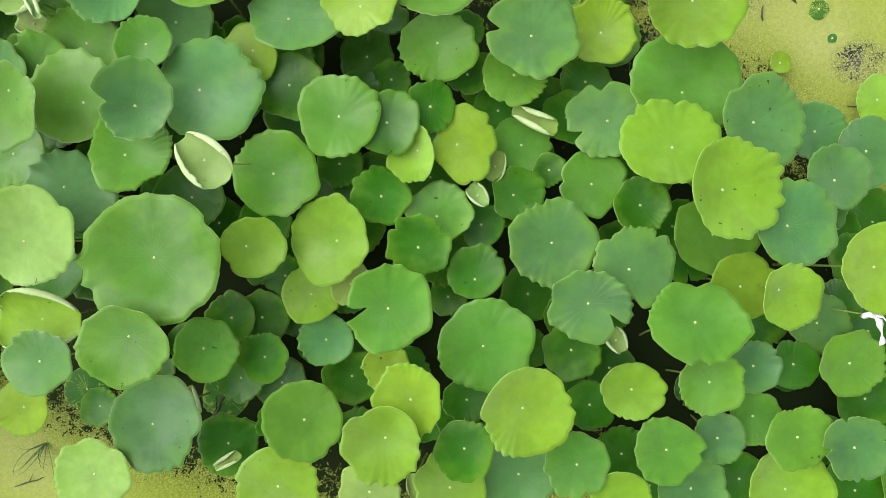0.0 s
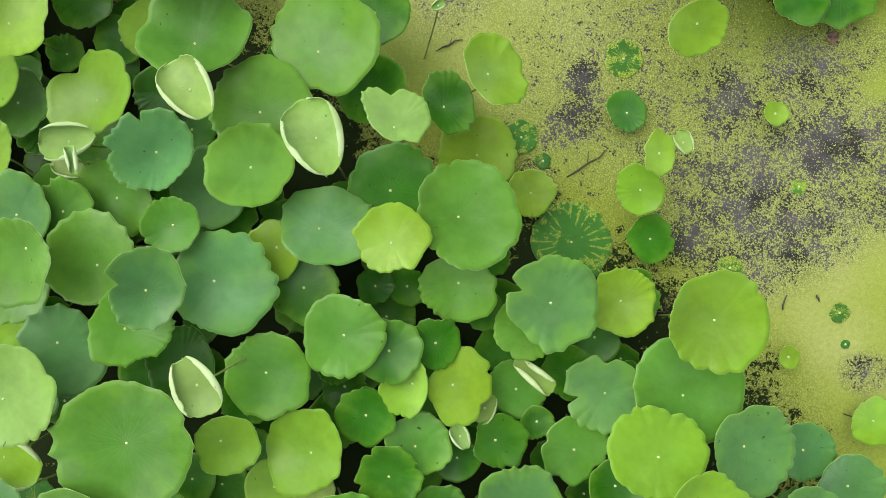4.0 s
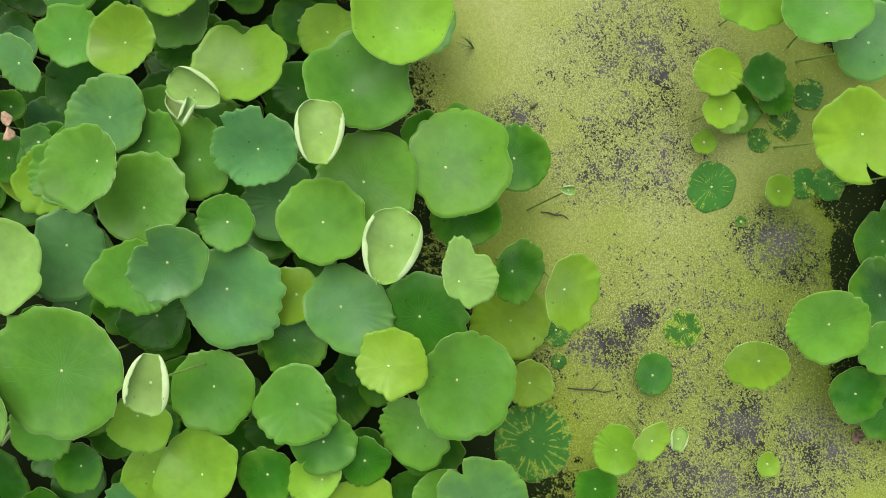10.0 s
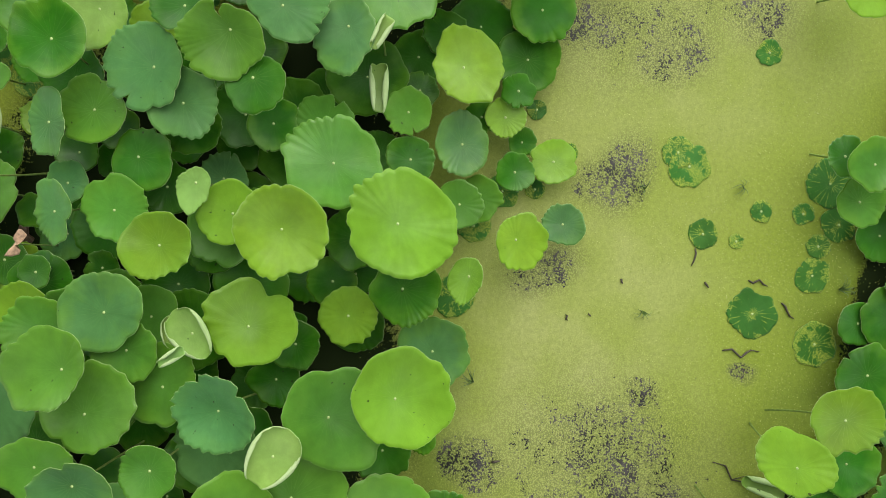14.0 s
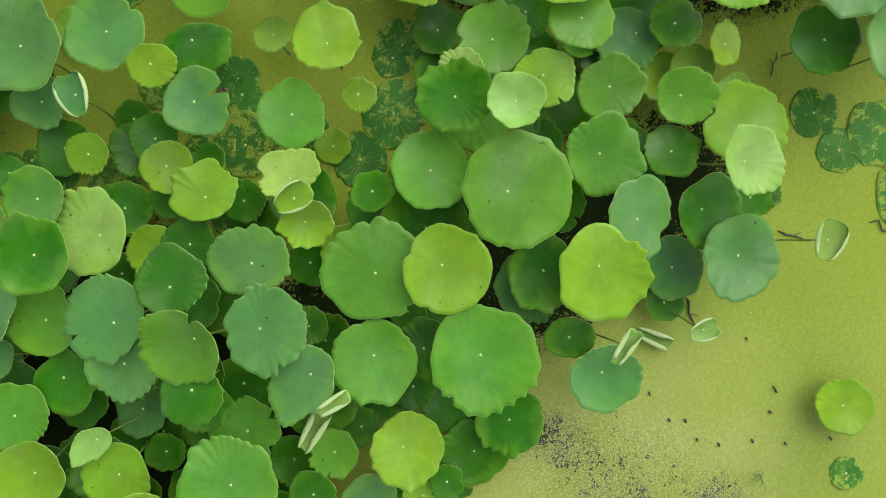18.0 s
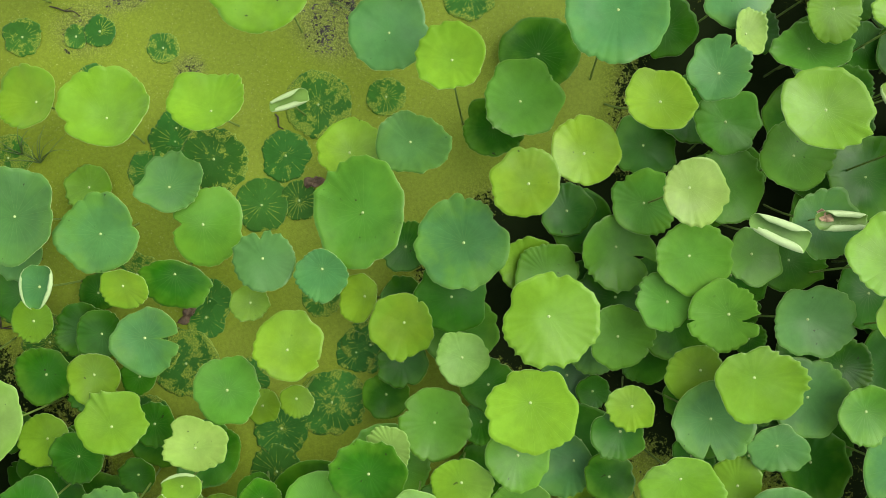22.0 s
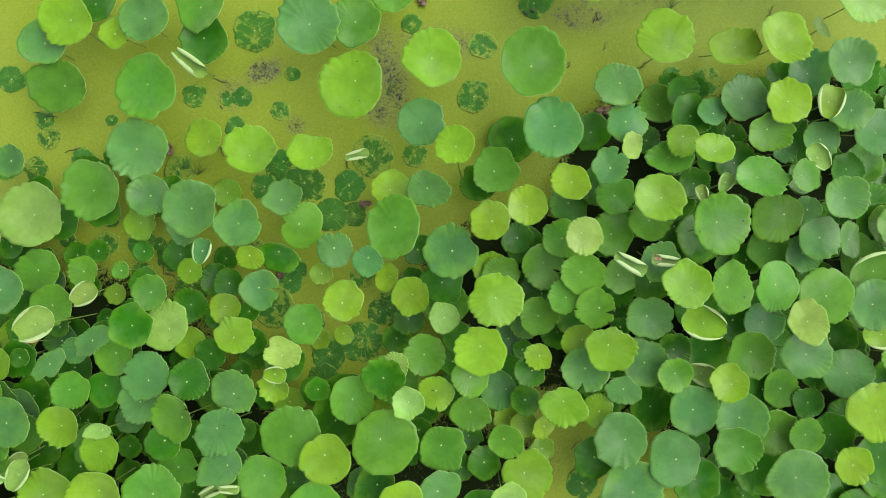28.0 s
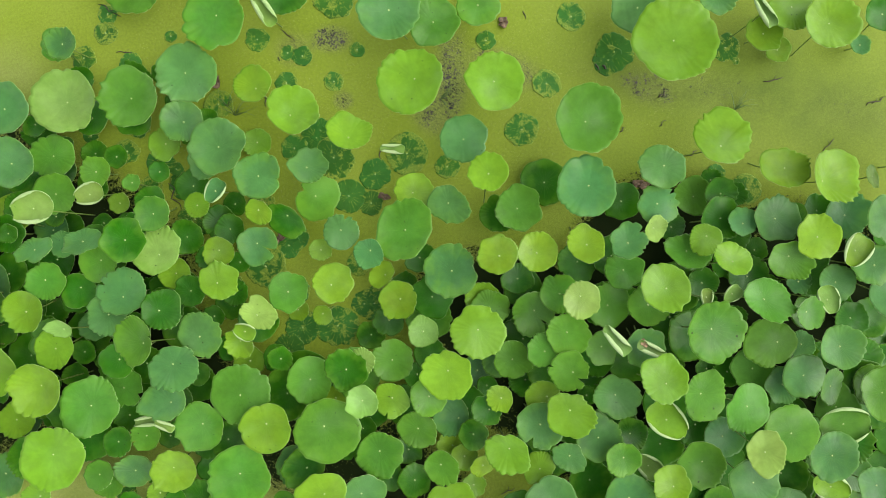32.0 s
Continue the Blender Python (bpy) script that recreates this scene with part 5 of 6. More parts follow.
leaf(-8.23, 3.15, 0.26, 0.158, "d")
leaf(-2.60, -0.19, 0.25, 0.177, "g")
leaf(-2.91, 0.04, 0.30, 0.123, "g")
leaf(-3.12, 0.18, 0.22, 0.071, "g")
leaf(-2.57, 0.12, 0.31, 0.166, "g")
leaf(-2.59, 0.28, 0.68, 0.154, "p", fold=174)
leaf(-2.86, 0.22, 0.39, 0.112, "p", fold=179)
leaf(-3.32, 0.52, 0.48, 0.135, "g")
leaf(-3.12, 0.67, 0.60, 0.165, "d")
leaf(-2.11, 0.31, 0.28, 0.148, "d")
leaf(-2.81, 1.15, 0.53, 0.159, "b")
leaf(-3.26, 0.97, 0.23, 0.124, "y")
leaf(-3.09, 1.20, 0.20, 0.161, "d")
leaf(-2.93, 0.28, 0.10, 0.087, "y")
leaf(-3.75, 1.52, 0.15, 0.163, "d")
leaf(-3.90, 1.84, 0.37, 0.095, "d")
leaf(-6.018, 2.244, 0.570, 0.163, "g", off=(-0.001, 0.017))
leaf(-6.230, 2.791, 0.537, 0.179, "b", off=(-0.005, 0.016), aspect=0.90, axis=-50, dents=((-114, 0.20, 13), (136, 0.15, 9), (46, 0.12, 9),))
leaf(-6.773, 2.907, 0.725, 0.188, "g", off=(-0.025, 0.021), aspect=0.85, axis=65)
leaf(-7.34, 3.39, 0.65, 0.204, "g")
leaf(-6.51, 3.04, 0.64, 0.163, "y", fold=124)
leaf(-7.03, 3.37, 0.87, 0.155, "p", aspect=0.80, axis=64)
leaf(-7.60, 3.65, 0.60, 0.181, "b")
leaf(-6.693, 3.434, 0.558, 0.176, "g", off=(0.010, 0.023))
leaf(-6.03, 3.08, 0.46, 0.180, "b")
leaf(-6.152, 3.246, 0.542, 0.130, "g", off=(0.009, 0.011))
leaf(-6.432, 3.536, 0.579, 0.138, "y", off=(0.012, -0.027))
leaf(-6.34, 3.41, 0.40, 0.116, "p", fold=124)
leaf(-6.113, 3.555, 0.496, 0.186, "b")
leaf(-6.37, 3.82, 0.45, 0.196, "b")
leaf(-6.225, 3.921, 0.632, 0.162, "g", off=(0.048, -0.016))
leaf(-5.800, 3.785, 0.482, 0.213, "b", off=(0.008, -0.015), aspect=0.89, axis=49)
leaf(-6.42, 4.35, 0.57, 0.224, "b")
leaf(-6.69, 4.20, 0.46, 0.132, "g")
leaf(-6.54, 4.09, 0.38, 0.172, "g")
leaf(-7.16, 4.28, 0.60, 0.214, "y")
leaf(-7.24, 4.04, 0.40, 0.193, "b")
leaf(-6.92, 3.58, 0.79, 0.173, "b")
leaf(-5.40, 3.81, 0.45, 0.238, "b")
leaf(-6.320, 2.385, 0.678, 0.130, "p", roll=115)
leaf(-6.540, 2.517, 0.680, 0.108, "p", roll=-42)
leaf(-6.238, 2.425, 0.531, 0.125, "g", off=(0.005, 0.012))
leaf(-6.53, 2.52, 0.56, 0.150, "b", kind="cup")
leaf(-7.56, 3.90, 0.52, 0.140, "y", fold=139)
leaf(-7.07, 4.70, 0.37, 0.198, "d")
leaf(-6.85, 4.59, 0.45, 0.145, "y")
leaf(-6.90, 4.10, 0.30, 0.123, "d")
leaf(-6.80, 3.90, 0.30, 0.149, "g")
leaf(-5.91, 3.46, 0.20, 0.179, "d")
leaf(-6.93, 4.45, 0.20, 0.179, "d")
leaf(-7.15, 4.46, 0.12, 0.170, "d")
leaf(-6.64, 3.02, 0.25, 0.177, "d")
leaf(-6.99, 2.21, 0.17, 0.201, "d")
leaf(-7.00, 2.60, 0.25, 0.199, "d")
leaf(-6.91, 2.43, 0.17, 0.177, "d")
leaf(-6.58, 1.82, 0.25, 0.168, "d")
leaf(-6.32, 1.79, 0.20, 0.161, "d")
leaf(-7.58, 2.29, 0.20, 0.161, "d")
leaf(-8.02, 2.40, 0.25, 0.177, "d")
leaf(-6.74, 3.41, 0.14, 0.222, "d")
leaf(-6.98, 3.40, 0.30, 0.158, "b")
leaf(-6.53, 3.36, 0.20, 0.179, "d")
leaf(-6.23, 3.10, 0.17, 0.177, "d")
leaf(-6.93, 3.64, 0.20, 0.201, "d")
leaf(-7.51, 3.40, 0.25, 0.177, "d")
leaf(-6.70, 3.85, 0.23, 0.151, "d")
leaf(-6.35, 3.61, 0.20, 0.179, "d")
leaf(-6.07, 3.43, 0.12, 0.161, "d")
leaf(-6.29, 4.28, 0.30, 0.197, "d")
leaf(-5.85, 4.07, 0.30, 0.184, "d")
leaf(-6.48, 2.67, 0.20, 0.161, "d")
leaf(-5.73, 2.25, 0.20, 0.179, "d")
leaf(-5.31, 2.40, 0.13, 0.134, "b")
leaf(-5.15, 2.65, 0.20, 0.179, "d")
leaf(-4.68, 2.51, 0.10, 0.164, "d")
leaf(-4.95, 2.91, 0.13, 0.125, "y")
leaf(-7.84, 3.40, 0.44, 0.177, "g")
leaf(-7.50, 3.12, 0.40, 0.146, "b")
leaf(-7.36, 2.97, 0.30, 0.175, "g")
leaf(-7.33, 3.80, 0.30, 0.197, "d")
leaf(-8.41, 2.04, 0.30, 0.184, "b")
leaf(-8.97, 1.80, 0.50, 0.219, "p")
leaf(-8.71, 1.81, 0.30, 0.096, "p", aspect=0.60, axis=84)
leaf(-8.33, 1.96, 0.10, 0.137, "d")
leaf(-6.81, 1.43, 0.15, 0.154, "d")
leaf(-7.38, 1.56, 0.15, 0.163, "g")
leaf(-4.35, -0.73, 0.00, 0.102, "w")
leaf(-4.56, -0.55, 0.00, 0.065, "w")
leaf(-4.67, -0.49, 0.00, 0.084, "w")
leaf(-4.86, -0.21, 0.00, 0.084, "w")
leaf(-5.12, -0.41, 0.00, 0.065, "w")
leaf(-3.67, -0.96, 0.00, 0.051, "w")
leaf(-3.16, -1.14, 0.00, 0.098, "w")
leaf(-2.93, -0.99, 0.00, 0.102, "w")
leaf(-3.29, -0.84, 0.00, 0.093, "w")
leaf(-3.22, -1.29, 0.00, 0.084, "w")
leaf(-4.48, -0.31, 0.00, 0.093, "w")
leaf(-3.89, -0.30, 0.00, 0.121, "w")
leaf(-6.17, -0.18, 0.00, 0.084, "w")
leaf(-6.55, 0.31, 0.00, 0.121, "w")
leaf(-7.10, 0.27, 0.00, 0.130, "w")
leaf(-7.68, 1.43, 0.00, 0.079, "w")
leaf(-7.88, 1.63, 0.00, 0.130, "w")
leaf(-5.56, 0.74, 0.00, 0.102, "w")
leaf(-6.24, 0.62, 0.00, 0.140, "w")
leaf(-3.21, -0.32, 0.00, 0.102, "w")
leaf(-3.42, 0.26, 0.00, 0.112, "w")
leaf(-3.06, -0.14, 0.00, 0.102, "w")
leaf(-2.81, -0.35, 0.00, 0.065, "w")
leaf(-4.68, 0.40, 0.00, 0.177, "w")
leaf(-4.59, 0.20, 0.00, 0.130, "w")
leaf(-4.39, 0.23, 0.00, 0.112, "w")
leaf(-4.71, 0.74, 0.00, 0.140, "w")
leaf(-3.18, -1.73, 0.00, 0.116, "w")
leaf(-4.542, -0.736, 0.470, 0.150, "p", roll=106)
leaf(-5.17, 0.52, 0.25, 0.097, "p", roll=159)
leaf(-3.56, 1.31, 0.05, 0.128, "d")
leaf(-3.44, 0.56, 0.00, 0.140, "w")
leaf(-4.66, 1.65, 0.00, 0.140, "w")
leaf(-4.19, 0.94, 0.00, 0.116, "w")
leaf(-2.31, -0.16, 0.10, 0.183, "d")
leaf(-2.12, 0.04, 0.10, 0.183, "d")
leaf(-2.34, 0.58, 0.15, 0.181, "d")
leaf(-1.80, 0.95, 0.20, 0.197, "d")
leaf(-1.57, 0.87, 0.12, 0.152, "d")
leaf(-2.60, 1.54, 0.12, 0.197, "d")
leaf(-2.91, 1.94, 0.20, 0.197, "d")
leaf(-1.98, 0.59, 0.19, 0.161, "d")
leaf(-3.96, 2.11, 0.10, 0.274, "d")
leaf(-3.15, 1.37, 0.10, 0.183, "d")
leaf(-2.48, -0.55, 0.50, 0.194, "b")
leaf(-2.42, -0.14, 0.50, 0.186, "b")
leaf(-2.91, -1.00, 0.30, 0.136, "g")
leaf(-7.42, 0.40, 0.55, 0.318, "y")
leaf(-8.61, 0.60, 0.50, 0.211, "y")
leaf(-7.34, 0.01, 0.30, 0.220, "b")
leaf(-7.17, 0.22, 0.00, 0.163, "w")
leaf(-8.43, 0.38, 0.42, 0.192, "y")
leaf(-8.23, 0.49, 0.30, 0.150, "y")
leaf(-8.16, 0.38, 0.50, 0.127, "p", roll=103)
leaf(-9.01, 0.78, 0.20, 0.081, "b")
leaf(-7.92, 0.13, 0.40, 0.155, "b")
leaf(-9.18, 0.61, 0.30, 0.141, "d")
leaf(-8.42, 0.61, 0.10, 0.110, "y")
leaf(-8.07, 0.45, 0.00, 0.121, "w")
leaf(-6.91, -0.17, 0.00, 0.121, "w")
leaf(-2.23, 2.01, 0.17, 0.187, "d")
leaf(-1.77, 1.71, 0.25, 0.142, "y")
leaf(-7.79, 3.49, 0.52, 0.190, "g", fold=173)
leaf(-7.90, 4.00, 0.50, 0.152, "b")
leaf(-8.15, 3.36, 0.50, 0.194, "g")
leaf(-6.14, -0.37, 0.30, 0.176, "g")
leaf(-2.81, 2.00, 0.35, 0.113, "p", roll=173)
leaf(-1.98, 1.26, 0.20, 0.180, "d")
leaf(-1.54, 2.09, 0.20, 0.180, "b")
leaf(-8.12, 0.58, 0.00, 0.033, "w")
leaf(-5.07, 1.87, 0.20, 0.180, "g")
leaf(-7.88, 2.42, 0.35, 0.096, "b")
leaf(-7.426, 2.409, 0.678, 0.200, "g", off=(-0.021, 0.009), aspect=0.72, axis=-40, dents=((-47, 0.10, 12), (163, 0.08, 10),))
leaf(-8.24, 2.83, 0.25, 0.133, "d")
leaf(-7.78, 2.90, 0.30, 0.106, "b")
leaf(-7.82, 3.22, 0.45, 0.145, "b", aspect=0.65, axis=57)
leaf(-7.513, 2.776, 0.500, 0.184, "g", off=(0.065, -0.015))
leaf(-8.15, 3.32, 0.42, 0.153, "g")
leaf(-7.086, 3.109, 0.663, 0.188, "g", off=(0.003, 0.014), aspect=0.85, axis=49, dents=((-47, 0.12, 12),))
leaf(-7.57, 3.30, 0.17, 0.124, "d")
leaf(-7.64, 4.15, 0.45, 0.188, "g")
leaf(-7.42, 3.95, 0.22, 0.167, "d")
leaf(-7.12, 3.97, 0.30, 0.141, "d", kind="torn")
leaf(-6.83, 3.28, 0.22, 0.176, "d")
leaf(-8.09, 3.52, 0.15, 0.181, "d")
leaf(-8.46, 2.90, 0.15, 0.163, "d")
leaf(-7.73, 3.67, 0.15, 0.181, "d")
leaf(-7.92, 4.03, 0.15, 0.181, "d")
leaf(-7.49, 4.37, 0.20, 0.179, "d")
leaf(-7.71, 4.47, 0.30, 0.176, "g")
leaf(-6.77, 2.63, 0.17, 0.160, "d")
leaf(-7.20, 2.23, 0.25, 0.124, "d")

leaf(-7.094, 1.941, 0.420, 0.178, "g", aspect=0.72, axis=-30)
leaf(-4.440, -1.275, 0.380, 0.190, "b")
leaf(-4.165, -1.679, 0.250, 0.165, "d")
leaf(0.78, 3.17, 0.42, 0.130, "y")
leaf(0.47, 3.45, 0.40, 0.150, "g")
leaf(1.24, 2.68, 0.20, 0.140, "d")
leaf(1.08, 2.88, 0.30, 0.130, "g")
leaf(-1.82, 4.46, 0.06, 0.140, "d")
leaf(-1.40, 4.42, 0.14, 0.160, "d")
leaf(-0.47, 3.92, 0.14, 0.170, "d")
leaf(-5.839, 1.860, 0.25, 0.155, "d")
leaf(-6.081, 1.976, 0.38, 0.155, "g")
leaf(-5.545, 1.942, 0.28, 0.150, "g")
leaf(-6.402, 2.164, 0.42, 0.170, "g")
leaf(-7.198, 1.973, 0.28, 0.150, "d")

# low leaves that fill the thick of the canopy, in the shade-darkened tone
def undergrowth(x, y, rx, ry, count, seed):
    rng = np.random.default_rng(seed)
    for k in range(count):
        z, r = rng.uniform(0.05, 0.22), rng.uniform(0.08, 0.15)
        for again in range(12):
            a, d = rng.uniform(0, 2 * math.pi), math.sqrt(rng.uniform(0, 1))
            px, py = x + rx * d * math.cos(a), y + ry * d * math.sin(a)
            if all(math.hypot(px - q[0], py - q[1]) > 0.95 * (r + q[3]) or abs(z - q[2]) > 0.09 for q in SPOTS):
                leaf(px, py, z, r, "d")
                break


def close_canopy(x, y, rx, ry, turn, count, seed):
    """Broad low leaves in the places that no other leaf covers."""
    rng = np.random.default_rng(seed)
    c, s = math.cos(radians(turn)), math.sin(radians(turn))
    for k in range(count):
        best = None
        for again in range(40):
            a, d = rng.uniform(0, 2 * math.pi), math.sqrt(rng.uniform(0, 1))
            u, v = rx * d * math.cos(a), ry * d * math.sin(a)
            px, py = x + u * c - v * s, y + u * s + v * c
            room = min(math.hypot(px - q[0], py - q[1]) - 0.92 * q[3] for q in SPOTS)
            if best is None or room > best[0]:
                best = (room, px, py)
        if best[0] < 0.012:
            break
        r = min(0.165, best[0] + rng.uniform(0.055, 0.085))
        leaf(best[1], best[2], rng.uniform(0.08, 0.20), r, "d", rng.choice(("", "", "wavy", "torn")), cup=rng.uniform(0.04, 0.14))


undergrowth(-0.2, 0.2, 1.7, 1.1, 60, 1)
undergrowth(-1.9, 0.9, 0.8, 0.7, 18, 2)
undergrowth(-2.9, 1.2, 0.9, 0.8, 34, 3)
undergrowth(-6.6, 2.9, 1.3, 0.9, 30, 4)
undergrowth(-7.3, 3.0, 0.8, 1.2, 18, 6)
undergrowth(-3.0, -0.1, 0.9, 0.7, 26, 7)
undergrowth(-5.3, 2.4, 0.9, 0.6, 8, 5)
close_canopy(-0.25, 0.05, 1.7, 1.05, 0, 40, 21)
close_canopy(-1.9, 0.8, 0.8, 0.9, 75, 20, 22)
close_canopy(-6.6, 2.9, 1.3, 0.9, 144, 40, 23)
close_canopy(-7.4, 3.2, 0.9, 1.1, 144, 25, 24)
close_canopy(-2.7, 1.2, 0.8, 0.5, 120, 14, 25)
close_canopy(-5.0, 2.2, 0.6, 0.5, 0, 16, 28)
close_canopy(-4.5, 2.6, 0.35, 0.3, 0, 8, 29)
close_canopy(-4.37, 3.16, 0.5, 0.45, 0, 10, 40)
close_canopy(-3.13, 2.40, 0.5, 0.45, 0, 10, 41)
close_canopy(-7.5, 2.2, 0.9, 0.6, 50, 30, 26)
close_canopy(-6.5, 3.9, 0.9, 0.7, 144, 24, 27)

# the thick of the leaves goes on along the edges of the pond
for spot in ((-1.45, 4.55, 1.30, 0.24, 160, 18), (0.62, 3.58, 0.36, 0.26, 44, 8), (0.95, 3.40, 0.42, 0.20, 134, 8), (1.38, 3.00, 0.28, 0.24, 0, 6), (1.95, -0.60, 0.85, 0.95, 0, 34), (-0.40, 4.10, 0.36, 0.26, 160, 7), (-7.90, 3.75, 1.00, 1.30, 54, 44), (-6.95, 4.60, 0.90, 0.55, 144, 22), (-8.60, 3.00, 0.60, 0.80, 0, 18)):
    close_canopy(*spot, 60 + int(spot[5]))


def settle():
    """Lower leaves lie flatter, and a little deeper, where other leaves lie over them."""
    done = []
    trials = sorted(((f, e) for f in (1, 0.8, 0.6, 0.4, 0.2, 0, -0.2) for e in (0, 0.02, 0.04, 0.06)), key=lambda q: (1 - q[0]) + 22 * q[1])
    for z, at, r, thing, me in sorted(BLADES, key=lambda q: -q[0]):
        co = np.empty(len(me.vertices) * 3)
        me.vertices.foreach_get("co", co)
        co = co.reshape(-1, 3)
        half = len(co) // 2
        top = co[:half] + at
        high = top[:, 2].max()
        level, room = [], []
        for at2, r2, over in done:
            if math.hypot(*(at2 - at)[:2]) > 1.15 * (r + r2) or over[:, 2].min() > high + 0.01:
                continue
            near = np.nonzero(((top[:, :2] - at2[:2]) ** 2).sum(1) < (1.15 * r2) ** 2)[0][::2]
            if not len(near):
                continue
            d = ((top[near, None, :2] - over[None, :, :2]) ** 2).sum(2)
            pick = d.argmin(1)
            inside = d[np.arange(len(near)), pick] < (0.11 * r2) ** 2
            level.append(co[near[inside], 2]), room.append(over[pick[inside], 2] - at[2] - 0.006)
        if level:
            level, room = np.concatenate(level), np.concatenate(room)
            f, e = next(((f, e) for f, e in trials if (f * level - e <= room).all()), (0, 0.06))
            if (f, e) != (1, 0):
                co[:half, 2] *= f
                co[half:, 2] = co[:half, 2] - 0.0015
                me.vertices.foreach_set("co", co.ravel())
                me.update()
                thing.location.z -= e
                at = at - np.array((0, 0, e))
        keep = co[1:half].reshape(9 if half - 1 == 1080 else 6, -1, 3)[::2, ::4].reshape(-1, 3) + at
        done.append((at, r, np.concatenate([co[:1] + at, keep])))


settle()


# ---------------------------------------------------------------- small things on the water
def twig(x, y, dx, dy, radius):
    """A dark wet twig or crumb of stem lying in the duckweed."""
    rng = np.random.default_rng(int(abs(x * 977 + y * 613) * 10) % 100000)
    n = 5
    long_ = math.hypot(dx, dy)
    pts = []
    for k in range(n):
        t = k / (n - 1)
        w = 0.08 * long_ * float(rng.normal()) * (0 < k < n - 1)
        pts.append((dx * t - dy / long_ * w, dy * t + dx / long_ * w, radius * 0.9 + 0.004 * math.sin(3 * t)))
    v, f = tube(pts, [radius * q for q in (0.6, 1.0, 0.9, 0.75, 0.4)], 6)
    if long_ > 0.12:
        a, b = len(v), pts[2]
        v2, f2 = tube([b, (b[0] + 0.18 * dx - 0.2 * dy, b[1] + 0.18 * dy + 0.2 * dx, radius)], [radius * 0.6, radius * 0.25], 5)
        v, f = v + v2, f + [tuple(a + q for q in fc) for fc in f2]
    ob = new("twig", mesh("twig", v, f, [TWIG]))
    ob.location = (x, y, 0)
    return tagged(ob, "dark wet twig lying in the duckweed" if long_ > 0.06 else "dark crumb of rotten stem in the duckweed", "twig", "twigs on the water")


def tuft(x, y, size):
    """A tuft of thin grass blades spread on the water."""
    rng = np.random.default_rng(int(abs(x * 331 + y * 719) * 10) % 100000)
    thing = tagged(new("grass_tuft"), "small tuft of thin green grass in the water", "grass", "grass tufts in the pond")
    thing.location = (x, y, 0)
    start = rng.uniform(0, 2 * math.pi)
    for k in range(9):
        a = start + float(rng.normal(0, 0.75))
        ln = size * float(rng.uniform(0.5, 1.1))
        bend = float(rng.normal(0, 0.5))
        verts, faces = [], []
        for i in range(6):
            t = i / 5
            b = a + bend * t
            px, py, pz = ln * t * math.cos(b), ln * t * math.sin(b), 0.006 + 0.05 * math.sin(math.pi * t * 0.8)
            w = 0.0032 * (1 - t) + 0.0004
            nx, ny = -math.sin(b), math.cos(b)
            verts += [(px - w * nx, py - w * ny, pz), (px, py, pz + 0.0012), (px + w * nx, py + w * ny, pz), (px, py, pz - 0.0012)]
        for i in range(5):
            for q in range(4):
                faces.append((4 * i + q, 4 * i + (q + 1) % 4, 4 * i + 4 + (q + 1) % 4, 4 * i + 4 + q))
        part("blade", mesh("grass_blade", verts, faces, [GRASS]), thing)
    return thing


def withered(x, y, size):
    """A crumpled brown scrap of an old leaf."""
    rng = np.random.default_rng(int(abs(x * 151 + y * 433) * 10) % 100000)
    p = rng.uniform(0, 6.28, 6)
    verts, faces = [], []
    n, m = 20, 4
    for side in (0, -0.0015):
        verts.append((0, 0, 0.02 + side))
        for i in range(1, m + 1):
            for j in range(n):
                a, q = 2 * math.pi * j / n, i / m
                e = size * q * (0.75 + 0.25 * math.sin(2 * a + p[0]) + 0.12 * math.sin(5 * a + p[1]))
                verts.append((e * math.cos(a), 0.7 * e * math.sin(a), 0.02 + side + 0.35 * size * q * math.sin(3 * a + p[2]) * math.cos(2.2 * q + p[3]) + 0.1 * size * math.sin(7 * a + p[4]) * q))
    half = 1 + m * n
    for s in (0, half):
        new_ = [(s, s + 1 + j, s + 1 + (j + 1) % n) for j in range(n)]
        for i in range(m - 1):
            new_ += [(s + 1 + i * n + j, s + 1 + (i + 1) * n + j, s + 1 + (i + 1) * n + (j + 1) % n, s + 1 + i * n + (j + 1) % n) for j in range(n)]
        faces += new_ if s == 0 else [tuple(reversed(q)) for q in new_]
    o = 1 + (m - 1) * n
    faces += [(o + j, half + o + j, half + o + (j + 1) % n, o + (j + 1) % n) for j in range(n)]
    low = min(v[2] for v in verts)
    ob = new("withered_leaf", mesh("withered_leaf", [(a, b, c - low + 0.001) for a, b, c in verts], faces, [DRY]))
    ob.location = (x, y, 0)
    return tagged(ob, "crumpled brown scrap of a withered leaf on water", "dead leaf", "withered scraps on the water")


